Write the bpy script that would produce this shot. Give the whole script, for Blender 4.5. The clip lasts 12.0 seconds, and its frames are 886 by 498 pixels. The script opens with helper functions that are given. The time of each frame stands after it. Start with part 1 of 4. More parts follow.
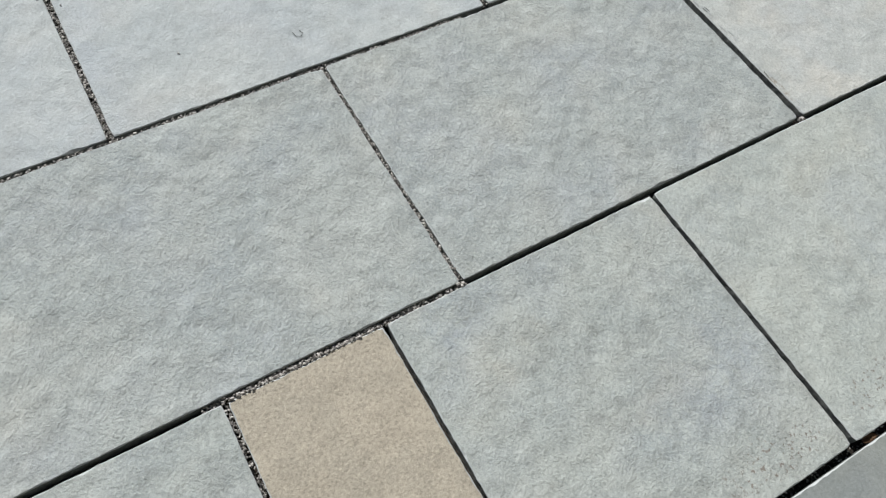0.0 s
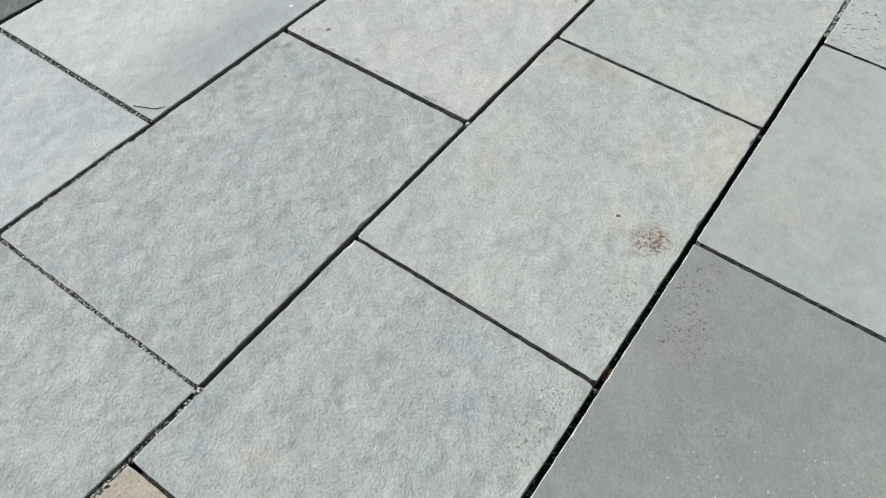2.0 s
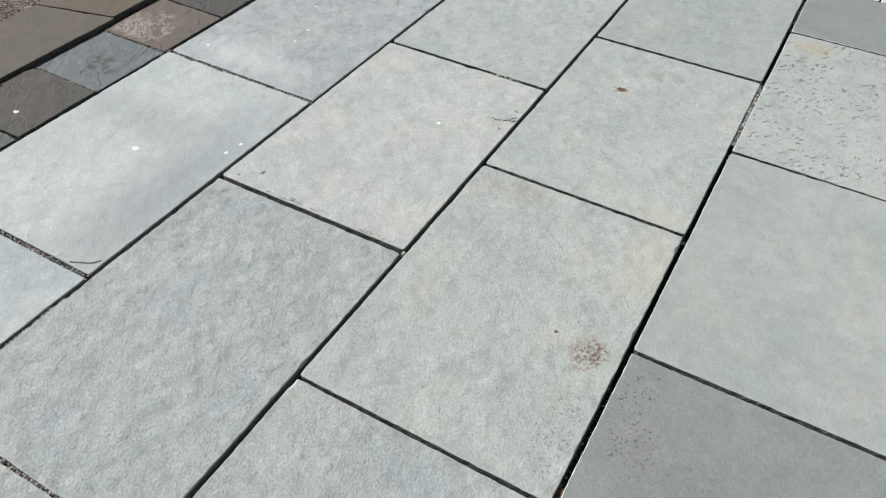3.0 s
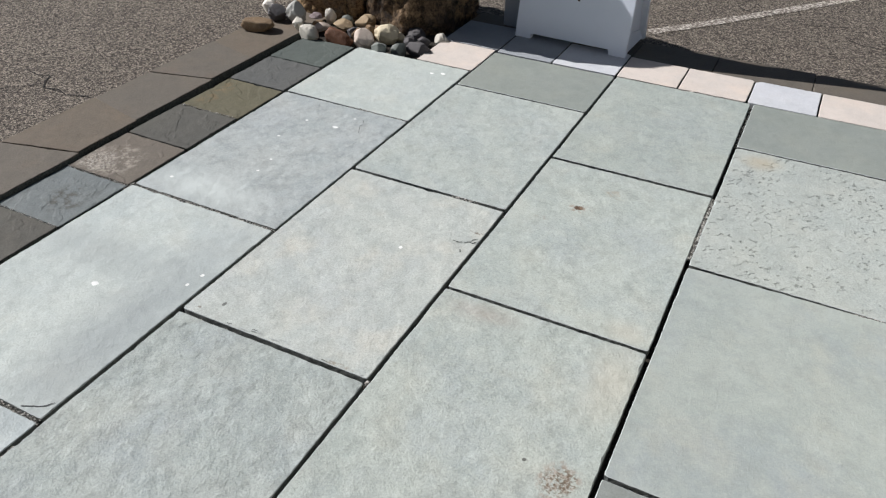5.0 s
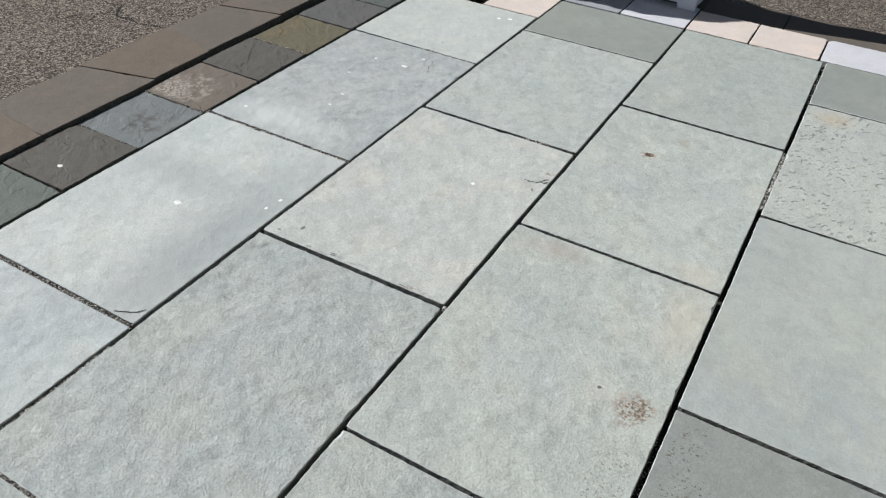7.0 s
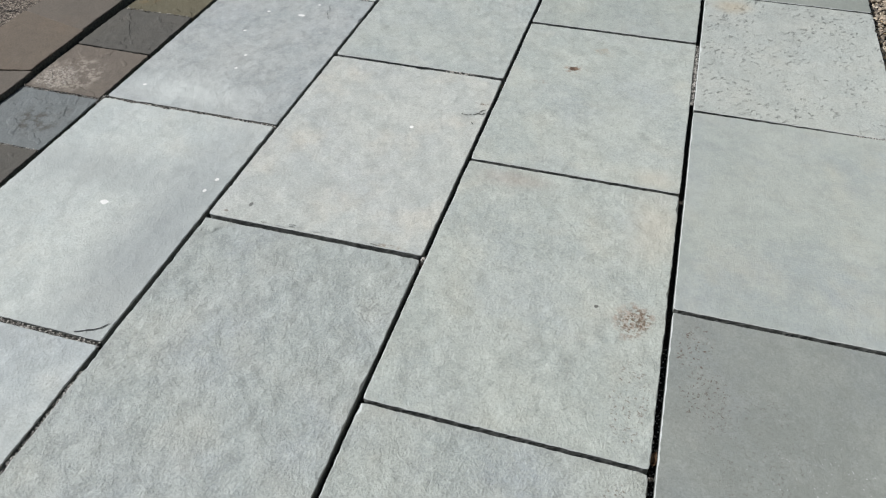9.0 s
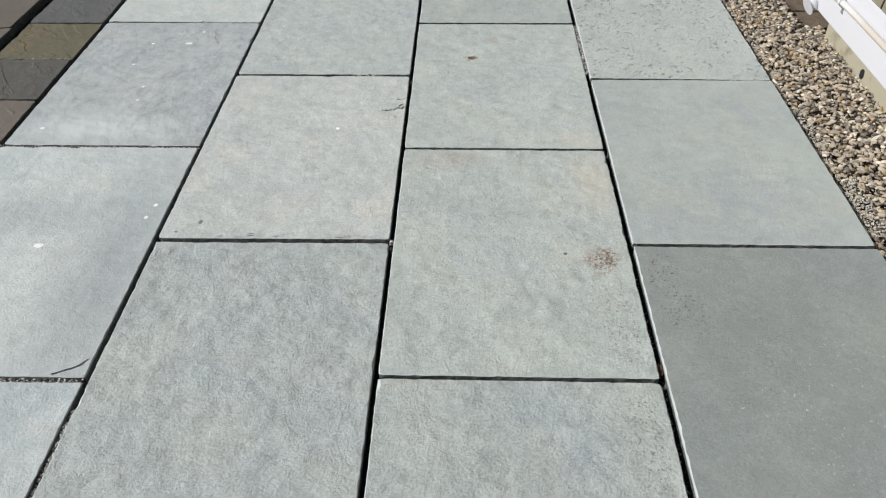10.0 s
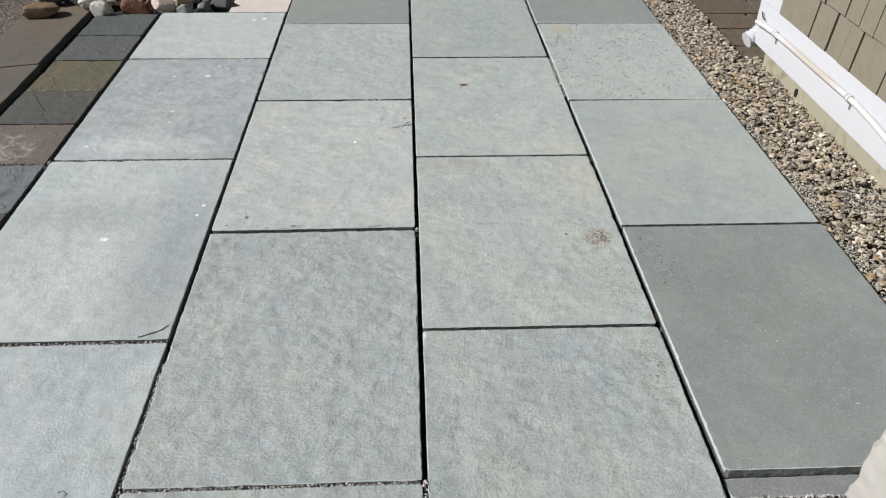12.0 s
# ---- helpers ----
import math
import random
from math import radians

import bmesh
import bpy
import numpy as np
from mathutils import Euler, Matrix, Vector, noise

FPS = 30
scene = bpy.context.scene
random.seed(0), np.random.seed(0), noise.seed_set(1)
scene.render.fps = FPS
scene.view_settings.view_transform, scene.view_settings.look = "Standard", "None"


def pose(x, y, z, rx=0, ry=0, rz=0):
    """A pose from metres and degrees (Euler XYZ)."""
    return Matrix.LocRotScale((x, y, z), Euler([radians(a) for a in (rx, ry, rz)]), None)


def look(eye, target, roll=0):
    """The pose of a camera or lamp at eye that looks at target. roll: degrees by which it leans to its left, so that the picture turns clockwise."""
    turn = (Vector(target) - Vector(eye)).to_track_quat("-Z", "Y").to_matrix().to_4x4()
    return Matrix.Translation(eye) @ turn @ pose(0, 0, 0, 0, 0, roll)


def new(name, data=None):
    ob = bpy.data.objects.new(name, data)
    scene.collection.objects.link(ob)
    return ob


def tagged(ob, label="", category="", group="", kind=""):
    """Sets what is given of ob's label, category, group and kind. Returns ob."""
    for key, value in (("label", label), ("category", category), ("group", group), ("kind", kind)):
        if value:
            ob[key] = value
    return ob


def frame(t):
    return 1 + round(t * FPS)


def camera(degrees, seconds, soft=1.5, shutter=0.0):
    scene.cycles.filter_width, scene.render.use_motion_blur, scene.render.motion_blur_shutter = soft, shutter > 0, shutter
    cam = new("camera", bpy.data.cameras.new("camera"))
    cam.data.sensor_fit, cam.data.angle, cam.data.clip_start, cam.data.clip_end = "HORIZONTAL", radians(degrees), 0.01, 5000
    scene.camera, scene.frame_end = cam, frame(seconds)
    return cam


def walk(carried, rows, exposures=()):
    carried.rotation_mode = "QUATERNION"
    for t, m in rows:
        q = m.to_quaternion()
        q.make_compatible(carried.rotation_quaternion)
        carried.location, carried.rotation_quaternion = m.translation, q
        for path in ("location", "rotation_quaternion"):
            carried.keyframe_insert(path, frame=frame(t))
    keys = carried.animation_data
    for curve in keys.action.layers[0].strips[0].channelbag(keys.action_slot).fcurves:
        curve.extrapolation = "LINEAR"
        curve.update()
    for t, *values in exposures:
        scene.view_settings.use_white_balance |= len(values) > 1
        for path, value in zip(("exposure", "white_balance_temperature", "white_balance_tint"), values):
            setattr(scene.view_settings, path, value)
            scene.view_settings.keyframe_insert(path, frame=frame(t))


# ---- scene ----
cam = camera(60.3, 12.0, soft=1.2)
PATH = [
    (0, (0.497, -0.922, 1.282), (-0.285, -0.295, -0.448), 9.8),
    (0.5, (0.544, -0.879, 1.292), (-0.185, -0.175, -0.433), 8.4),
    (1, (0.604, -0.826, 1.296), (-0.078, -0.04, -0.411), 6.5),
    (1.5, (0.659, -0.795, 1.302), (0.005, 0.106, -0.359), 4.9),
    (2, (0.713, -0.762, 1.317), (0.064, 0.261, -0.274), 3.6),
    (2.5, (0.739, -0.743, 1.339), (0.078, 0.405, -0.159), 2.5),
    (3, (0.748, -0.737, 1.358), (0.064, 0.532, -0.028), 1.9),
    (3.5, (0.753, -0.721, 1.379), (0.053, 0.635, 0.087), 1.6),
    (3.7, (0.758, -0.708, 1.387), (0.048, 0.669, 0.123), 1.4),
    (5.3, (0.756, -0.698, 1.398), (0.048, 0.764, 0.231), 1.3),
    (5.5, (0.755, -0.698, 1.398), (0.05, 0.762, 0.227), 1.3),
    (6, (0.776, -0.696, 1.392), (0.058, 0.746, 0.207), 1.4),
    (6.5, (0.734, -0.716, 1.369), (0.011, 0.697, 0.153), 2.3),
    (7, (0.674, -0.832, 1.344), (-0.068, 0.544, 0.096), 2.8),
    (7.2, (0.63, -0.913, 1.35), (-0.106, 0.449, 0.083), 3.1),
    (8.8, (0.461, -0.905, 1.323), (-0.037, 0.471, -0.039), 0.2),
    (9, (0.445, -0.868, 1.327), (0.025, 0.531, -0.04), -0.3),
    (9.5, (0.331, -0.923, 1.252), (0.131, 0.555, -0.081), -1.1),
    (10, (0.181, -1.056, 1.252), (0.131, 0.467, -0.044), -0.6),
    (10.5, (0.12, -1.114, 1.262), (0.141, 0.423, -0.017), 0.0),
    (11, (0.09, -1.168, 1.252), (0.149, 0.39, -0.001), 0.6),
    (11.5, (0.049, -1.271, 1.264), (0.125, 0.312, 0.044), 0.8),
    (12, (-0.025, -1.431, 1.284), (0.064, 0.186, 0.11), 0.9),
]
walk(cam, [(t, look(eye, target, roll)) for t, eye, target, roll in PATH],
     exposures=[(0.0, 0.13), (1.5, 0.19), (3.5, 0.22), (5.5, 0.25), (6.5, 0.22), (9.0, 0.14), (12.0, 0.09)])

# ---- world and sun ----
SUN_TO = Vector((1.25, 0.10, -1.00)).normalized()      # the way the sunlight goes
world = bpy.data.worlds.new("world")
scene.world = world
world.use_nodes = True
wn = world.node_tree
sky = wn.nodes.new("ShaderNodeTexSky")
sky.sky_type, sky.sun_disc = "NISHITA", False
sky.sun_elevation = math.asin(-SUN_TO.z)
sky.sun_rotation = math.atan2(-SUN_TO.x, -SUN_TO.y)
sky.altitude, sky.dust_density = 50, 1.2
wn.links.new(sky.outputs[0], wn.nodes["Background"].inputs[0])
wn.nodes["Background"].inputs[1].default_value = 0.034
sun = new("sun", bpy.data.lights.new("sun", "SUN"))
sun.data.energy, sun.data.angle, sun.data.color = 5.15, radians(0.55), (1.0, 0.972, 0.965)
sun.matrix_world = look((-12, -1, 9.6), Vector((-12, -1, 9.6)) + SUN_TO)


# ---- materials ----
def srgb(r, g, b):
    return tuple((c / 255 / 12.92 if c / 255 < 0.04045 else ((c / 255 + 0.055) / 1.055) ** 2.4) for c in (r, g, b)) + (1.0,)


class Mat:
    """A small builder for procedural node materials."""

    def __init__(self, name, rough=0.85, metal=0.0, spec=0.4):
        self.m = bpy.data.materials.new(name)
        self.m.use_nodes = True
        self.t = self.m.node_tree
        self.b = self.t.nodes["Principled BSDF"]
        self.b.inputs["Roughness"].default_value = rough
        self.b.inputs["Metallic"].default_value = metal
        self.b.inputs["Specular IOR Level"].default_value = spec
        self.h = None
        geo = self.n("ShaderNodeNewGeometry")
        info = self.n("ShaderNodeObjectInfo")
        self.world_pos = geo.outputs["Position"]
        self.island = geo.outputs["Random Per Island"]
        self.rand = info.outputs["Random"]
        comb = self.n("ShaderNodeCombineXYZ")
        for i, k in enumerate((13.0, 7.0, 3.0)):
            self.link(self.math("MULTIPLY", self.rand, k), comb.inputs[i])
        add = self.n("ShaderNodeVectorMath")
        self.link(self.world_pos, add.inputs[0])
        self.link(comb.outputs[0], add.inputs[1])
        rot = self.n("ShaderNodeMapping")
        rot.inputs["Rotation"].default_value = (0.5, 0.35, 0.8)
        self.link(add.outputs[0], rot.inputs[0])
        self.pos = rot.outputs[0]

    def n(self, kind):
        return self.t.nodes.new(kind)

    def link(self, a, b):
        self.t.links.new(a, b)

    def put(self, value, socket):
        if isinstance(value, bpy.types.NodeSocket):
            self.link(value, socket)
        else:
            socket.default_value = value

    def math(self, op, a, b=0.0, clamp=False):
        n = self.n("ShaderNodeMath")
        n.operation, n.use_clamp = op, clamp
        self.put(a, n.inputs[0]), self.put(b, n.inputs[1])
        return n.outputs[0]

    def noise(self, scale, detail=4.0, rough=0.55, pos=None, stretch=None, distortion=0.0):
        n = self.n("ShaderNodeTexNoise")
        n.inputs["Scale"].default_value, n.inputs["Detail"].default_value = scale, detail
        n.inputs["Roughness"].default_value, n.inputs["Distortion"].default_value = rough, distortion
        src = pos or self.pos
        if stretch:
            mp = self.n("ShaderNodeMapping")
            mp.inputs["Scale"].default_value = stretch
            self.link(src, mp.inputs[0])
            src = mp.outputs[0]
        self.link(src, n.inputs["Vector"])
        return n.outputs["Fac"]

    def voronoi(self, scale, out="Distance", feature="F1"):
        n = self.n("ShaderNodeTexVoronoi")
        n.feature = feature
        n.inputs["Scale"].default_value = scale
        self.link(self.pos, n.inputs["Vector"])
        return n.outputs[out]

    def span(self, value, a, b, lo=0.0, hi=1.0, smooth=False):
        n = self.n("ShaderNodeMapRange")
        n.interpolation_type = "SMOOTHSTEP" if smooth else "LINEAR"
        self.put(value, n.inputs[0])
        for i, v in enumerate((a, b, lo, hi)):
            n.inputs[i + 1].default_value = v
        return n.outputs[0]

    def mix(self, fac, a, b, mode="MIX"):
        n = self.n("ShaderNodeMix")
        n.data_type, n.blend_type = "RGBA", mode
        self.put(fac, n.inputs[0]), self.put(a, n.inputs[6]), self.put(b, n.inputs[7])
        return n.outputs[2]

    def bump(self, height, distance, strength=1.0):
        n = self.n("ShaderNodeBump")
        n.inputs["Distance"].default_value, n.inputs["Strength"].default_value = distance, strength
        self.link(height, n.inputs["Height"])
        if self.h:
            self.link(self.h, n.inputs["Normal"])
        self.h = n.outputs[0]

    def blot(self, x, y, rx, ry, ragged=0.6, scale=30.0, soft=0.0):
        """A mask of one stain on the ground, with a ragged edge, round the place x, y."""
        sub = self.n("ShaderNodeVectorMath")
        sub.operation = "SUBTRACT"
        self.link(self.world_pos, sub.inputs[0])
        sub.inputs[1].default_value = (x, y, 0)
        mul = self.n("ShaderNodeVectorMath")
        mul.operation = "MULTIPLY"
        self.link(sub.outputs[0], mul.inputs[0])
        mul.inputs[1].default_value = (1 / rx, 1 / ry, 0)
        ln = self.n("ShaderNodeVectorMath")
        ln.operation = "LENGTH"
        self.link(mul.outputs[0], ln.inputs[0])
        edge = self.math("ADD", ln.outputs["Value"], self.math("MULTIPLY", self.math("SUBTRACT", self.noise(scale), 0.5), ragged * 2))
        return self.span(edge, 1.0 + soft, 0.55 - soft, smooth=True)

    def done(self, colour):
        self.put(colour, self.b.inputs["Base Color"])
        if self.h:
            self.link(self.h, self.b.inputs["Normal"])
        return self.m


def dim(c, k):
    return (c[0] * k, c[1] * k, c[2] * k, 1.0)


def stone_slab(name, colour, blue=0.5, warm=0.3, cleft=1.0, pits=0.0, mottle=1.0, grainy=1.0, ledge=0.0, marks=()):
    """Natural bluestone: pale grey-green with blue and warm clouds, a soft cleft and a sandy grain.
    marks: stains as (x, y, rx, ry, colour, amount, speckle)."""
    m = Mat(name, rough=0.82, spec=0.3)
    cloud, cloud2, mid = m.noise(3.2, 3), m.noise(6.5, 4), m.noise(19, 5, 0.62)
    col = m.mix(m.span(cloud, 0.42, 0.66, 0, blue), colour, (colour[0] * 0.84, colour[1] * 0.87, colour[2] * 0.97, 1))
    col = m.mix(m.span(cloud2, 0.50, 0.70, 0, warm), col, (colour[0] * 1.16, colour[1] * 1.06, colour[2] * 0.97, 1))
    col = m.mix(m.math("MULTIPLY", m.span(m.noise(5, 5, 0.66), 0.42, 0.56, 1, 0), 0.52 * (0.4 + 0.6 * mottle)), col, (colour[0] * 0.78, colour[1] * 0.82, colour[2] * 0.85, 1))
    col = m.mix(m.math("MULTIPLY", m.span(mid, 0.36, 0.54, 1, 0), 0.42 * mottle), col, dim(colour, 0.64))
    col = m.mix(m.math("MULTIPLY", m.span(m.noise(12, 6, 0.66), 0.52, 0.66), 0.50 * (0.3 + 0.7 * mottle)), col, dim(colour, 1.16))
    col = m.mix(m.math("MULTIPLY", m.span(m.noise(46, 4, 0.65), 0.48, 0.70), 0.42 * mottle), col, dim(colour, 1.20))
    # sparse darker flecks where a thin layer has split away
    fleck = m.math("MULTIPLY", m.span(m.noise(34, 4, 0.68, stretch=(1.0, 0.6, 1.0)), 0.60, 0.70), m.span(m.noise(4.5, 2), 0.44, 0.60))
    col = m.mix(m.math("MULTIPLY", fleck, 0.42 * mottle), col, dim(colour, 0.60))
    fine = m.noise(170, 4, 0.75)
    col = m.mix(m.span(fine, 0.50, 0.34, 0, 0.56 * grainy), col, dim(colour, 0.56))
    col = m.mix(m.span(fine, 0.54, 0.70, 0, 0.56 * grainy), col, dim(colour, 1.32))
    grain = m.noise(430, 2, 0.7)
    col = m.mix(m.span(grain, 0.54, 0.74, 0, 0.40 * grainy), col, dim(colour, 0.58))
    if pits:
        pit = m.math("MULTIPLY", m.span(m.noise(72, 3, 0.6, stretch=(1.0, 0.6, 1)), 0.585, 0.65), m.span(m.noise(9, 2), 0.38, 0.56))
        col = m.mix(m.math("MULTIPLY", pit, 0.5 * pits), col, dim(colour, 0.5))
        m.bump(m.math("SUBTRACT", 1.0, pit), 0.002 * pits)
    for x, y, rx, ry, c, amount, speckle in marks:
        mask = m.blot(x, y, rx, ry, 0.45 if rx > 0.03 else 0.6, 14.0 if rx > 0.03 else 60.0, 0.45 if rx > 0.03 and not speckle else 0.0)
        if speckle:
            low, high = (0.46, 0.60) if speckle < 200 else (0.58, 0.64) if ry < 0.25 else (0.66, 0.69)
            mask = m.math("MULTIPLY", mask, m.span(m.noise(speckle * (1.0 if speckle < 200 else 0.55), 3, 0.7), low, high))
        col = m.mix(m.math("MULTIPLY", mask, amount), col, c)
    if ledge:
        # split layers: the height goes up in thin broken steps
        layers = m.math("MULTIPLY", m.noise(3.6, 4, 0.55, stretch=(1.0, 1.7, 1.0)), 6.0)
        step = m.math("ADD", m.math("FLOOR", layers), m.span(m.math("FRACT", layers), 0.0, 0.16, smooth=True))
        m.bump(step, 0.0016 * ledge)
        col = m.mix(m.span(m.math("FRACT", layers), 0.05, 0.0, 0, 0.15 * ledge), col, dim(colour, 0.62))
    m.bump(m.noise(14, 1.2, 0.4), 0.0080 * cleft)
    dimple = m.voronoi(32, feature="SMOOTH_F1")
    m.bump(m.math("SUBTRACT", 1.0, dimple), 0.0040 * cleft)
    m.bump(m.noise(56, 3, 0.6), 0.0022 * cleft)
    m.bump(fine, 0.0032 * (0.3 + 0.7 * cleft))
    return m.done(col)


RUST, DARK, WHITE = srgb(98, 82, 66), srgb(60, 58, 56), srgb(232, 234, 232)
PALE = srgb(172, 179, 174)
M_A_PALE = stone_slab("bluestone_pale", srgb(177, 184, 182), 0.6, 0.3, 0.55, mottle=0.7, grainy=0.7)
M_A_BAND = stone_slab("bluestone_banded", srgb(184, 191, 187), 0.3, 0.3, 0.45, mottle=0.6, grainy=0.7, marks=(
    (-0.69, 0.30, 0.15, 0.60, srgb(146, 153, 154), 0.75, 0), (-1.02, 0.54, 0.30, 0.10, srgb(154, 161, 161), 0.65, 0),
    (-0.903, 0.41, 0.015, 0.011, WHITE, 0.9, 0), (-0.655, 0.585, 0.007, 0.008, WHITE, 0.9, 0), (-0.665, 0.53, 0.006, 0.007, WHITE, 0.8, 0)))
M_A_SPOT = stone_slab("bluestone_spotted", srgb(166, 172, 171), 0.35, 0.2, 0.6, mottle=1.2, grainy=0.7, marks=(
    (-1.0, 0.98, 0.26, 0.09, srgb(186, 193, 191), 0.85, 0), (-0.845, 1.583, 0.0160, 0.0104, WHITE, 0.8, 0), (-0.98, 1.58, 0.0072, 0.0072, WHITE, 0.8, 0),
    (-0.997, 1.415, 0.0080, 0.0064, WHITE, 0.8, 0), (-0.91, 1.25, 0.0072, 0.0064, WHITE, 0.8, 0), (-0.90, 1.16, 0.0072, 0.0056, WHITE, 0.8, 0),
    (-1.14, 0.98, 0.0088, 0.0072, WHITE, 0.8, 0), (-0.815, 1.683, 0.0080, 0.0064, WHITE, 0.8, 0)))
M_A_FAR = stone_slab("bluestone_far", srgb(182, 189, 184), 0.3, 0.3, 0.4, mottle=0.6, grainy=0.7, marks=((-0.709, 2.269, 0.014, 0.012, WHITE, 1, 0), (-0.757, 2.25, 0.012, 0.010, WHITE, 1, 0)))
M_CLEFT = stone_slab("bluestone_cleft", srgb(168, 175, 171), 0.65, 0.35, 0.95)
M_WARM = stone_slab("bluestone_warm", srgb(181, 186, 181), 0.4, 0.6, 0.55, mottle=0.75, marks=(
    (-0.512, 0.512, 0.006, 0.013, DARK, 0.7, 0), (-0.565, 0.47, 0.010, 0.006, RUST, 0.6, 0), (-0.03, 1.17, 0.035, 0.008, RUST, 0.7, 60), (-0.09, 0.455, 0.05, 0.012, srgb(120, 108, 92), 0.6, 60), (-0.21, 0.985, 0.008, 0.008, WHITE, 1, 0)))
M_PALE = stone_slab("bluestone_light", PALE, 0.6, 0.35, 0.5)
M_NEAR = stone_slab("bluestone_near", srgb(167, 174, 169), 0.95, 0.45, 0.85, marks=((0.55, -0.15, 0.05, 0.16, srgb(106, 92, 80), 0.7, 220),))
M_RUST = stone_slab("bluestone_rusty", srgb(171, 178, 172), 0.65, 0.5, 0.62, marks=(
    (0.53, 0.38, 0.06, 0.07, srgb(150, 132, 118), 0.6, 60), (0.535, 0.375, 0.05, 0.06, RUST, 0.9, 110), (0.545, 0.16, 0.05, 0.15, srgb(100, 84, 72), 0.7, 220), (0.545, 0.72, 0.07, 0.16, srgb(186, 182, 168), 0.5, 0),
    (0.15, 0.82, 0.10, 0.04, srgb(160, 152, 142), 0.55, 0), (0.44, 0.40, 0.006, 0.006, DARK, 0.8, 0)))
M_SPOT = stone_slab("bluestone_rust_spot", srgb(172, 179, 173), 0.6, 0.45, 0.5, marks=(
    (0.21, 1.474, 0.021, 0.017, srgb(80, 58, 42), 0.95, 0), (0.215, 1.475, 0.05, 0.04, srgb(140, 120, 102), 0.6, 50), (0.12, 1.36, 0.03, 0.012, srgb(140, 132, 120), 0.5, 90),
    (0.53, 0.93, 0.07, 0.05, srgb(186, 182, 168), 0.45, 0), (0.3, 1.62, 0.05, 0.035, srgb(150, 138, 120), 0.4, 40)))
M_FARG = stone_slab("bluestone_green", srgb(164, 171, 165), 0.5, 0.4, 0.38, mottle=0.9)
M_GREEN = stone_slab("bluestone_dark_green", srgb(139, 145, 139), 0.3, 0.15, 0.25, mottle=0.35, grainy=0.45)
M_SMOOTH = stone_slab("bluestone_sawn", srgb(159, 166, 161), 0.8, 0.5, 0.2, mottle=0.6, grainy=0.45)
M_DARK = stone_slab("bluestone_sawn_dark", srgb(135, 141, 137), 0.6, 0.3, 0.2, mottle=0.6, grainy=0.75, marks=(
    (0.67, 0.32, 0.05, 0.09, srgb(84, 68, 58), 0.85, 210), (0.70, 0.20, 0.07, 0.10, srgb(80, 68, 58), 0.85, 240), (0.80, 0.10, 0.14, 0.20, srgb(76, 66, 58), 0.4, 280), (0.90, 0.0, 0.30, 0.45, srgb(118, 124, 120), 0.5, 12), (1.0, -0.08, 0.30, 0.30, srgb(206, 210, 212), 0.8, 260)))
M_PITTED = stone_slab("bluestone_pitted", srgb(170, 176, 171), 0.3, 0.3, 0.35, pits=1.5, mottle=0.6, marks=((0.72, 2.10, 0.07, 0.06, srgb(168, 158, 136), 0.6, 0),))
M_TAN = stone_slab("sandstone_tan", srgb(168, 162, 146), 0.0, 0.1, 0.40, mottle=0.55, grainy=1.35)
M_PINK = stone_slab("limestone_pink", srgb(204, 195, 187), 0.0, 0.4, 0.2, mottle=0.3, grainy=0.45)
M_MILK = stone_slab("limestone_white", srgb(198, 200, 203), 0.3, 0.1, 0.2, mottle=0.3, grainy=0.45)
# limestone greyed and darkened in colour for the shade on two left pavers
M_LIME_SHADE = stone_slab("limestone_shaded_grey", srgb(152, 156, 160), 0.3, 0.1, 0.2, mottle=0.3, grainy=0.45)
M_BROWN = stone_slab("flagstone_brown", srgb(101, 95, 87), 0.0, 0.7, 0.3, mottle=0.5)
M_YARD = stone_slab("flagstone_yard_brown", srgb(106, 94, 79), 0.0, 0.6, 0.9, mottle=0.9)
M_BROWN2 = stone_slab("flagstone_rust_brown", srgb(104, 95, 84), 0.0, 0.6, 0.3, mottle=0.5)


def slate(name, colour, marks=()):
    return stone_slab(name, colour, 0.3, 0.2, 0.5, mottle=0.6, grainy=0.8, ledge=1.0, marks=marks)


M_SL_GREEN = slate("slate_green", srgb(87, 94, 90))
M_SL_PURPLE = slate("slate_purple", srgb(93, 94, 92))
M_SL_OLIVE = slate("slate_olive", srgb(100, 96, 78), ((-1.48, 1.62, 0.05, 0.16, srgb(118, 100, 72), 0.5, 20),))
M_SL_GREY = slate("slate_grey", srgb(87, 86, 81))
M_SL_WHITE = slate("slate_limed", srgb(108, 101, 92), ((-1.42, 0.98, 0.14, 0.13, srgb(168, 161, 150), 0.55, 40), (-1.46, 0.95, 0.09, 0.08, srgb(190, 186, 178), 0.5, 120)))
M_SL_BLUE = slate("slate_blue", srgb(112, 118, 118), ((-1.36, 0.72, 0.09, 0.11, srgb(74, 72, 66), 0.75, 22),))
M_SL_DARK = slate("slate_dark", srgb(88, 86, 80), ((-1.36, 0.36, 0.011, 0.009, WHITE, 1, 0),))
M_SL_MOSS = slate("slate_moss", srgb(98, 106, 100))


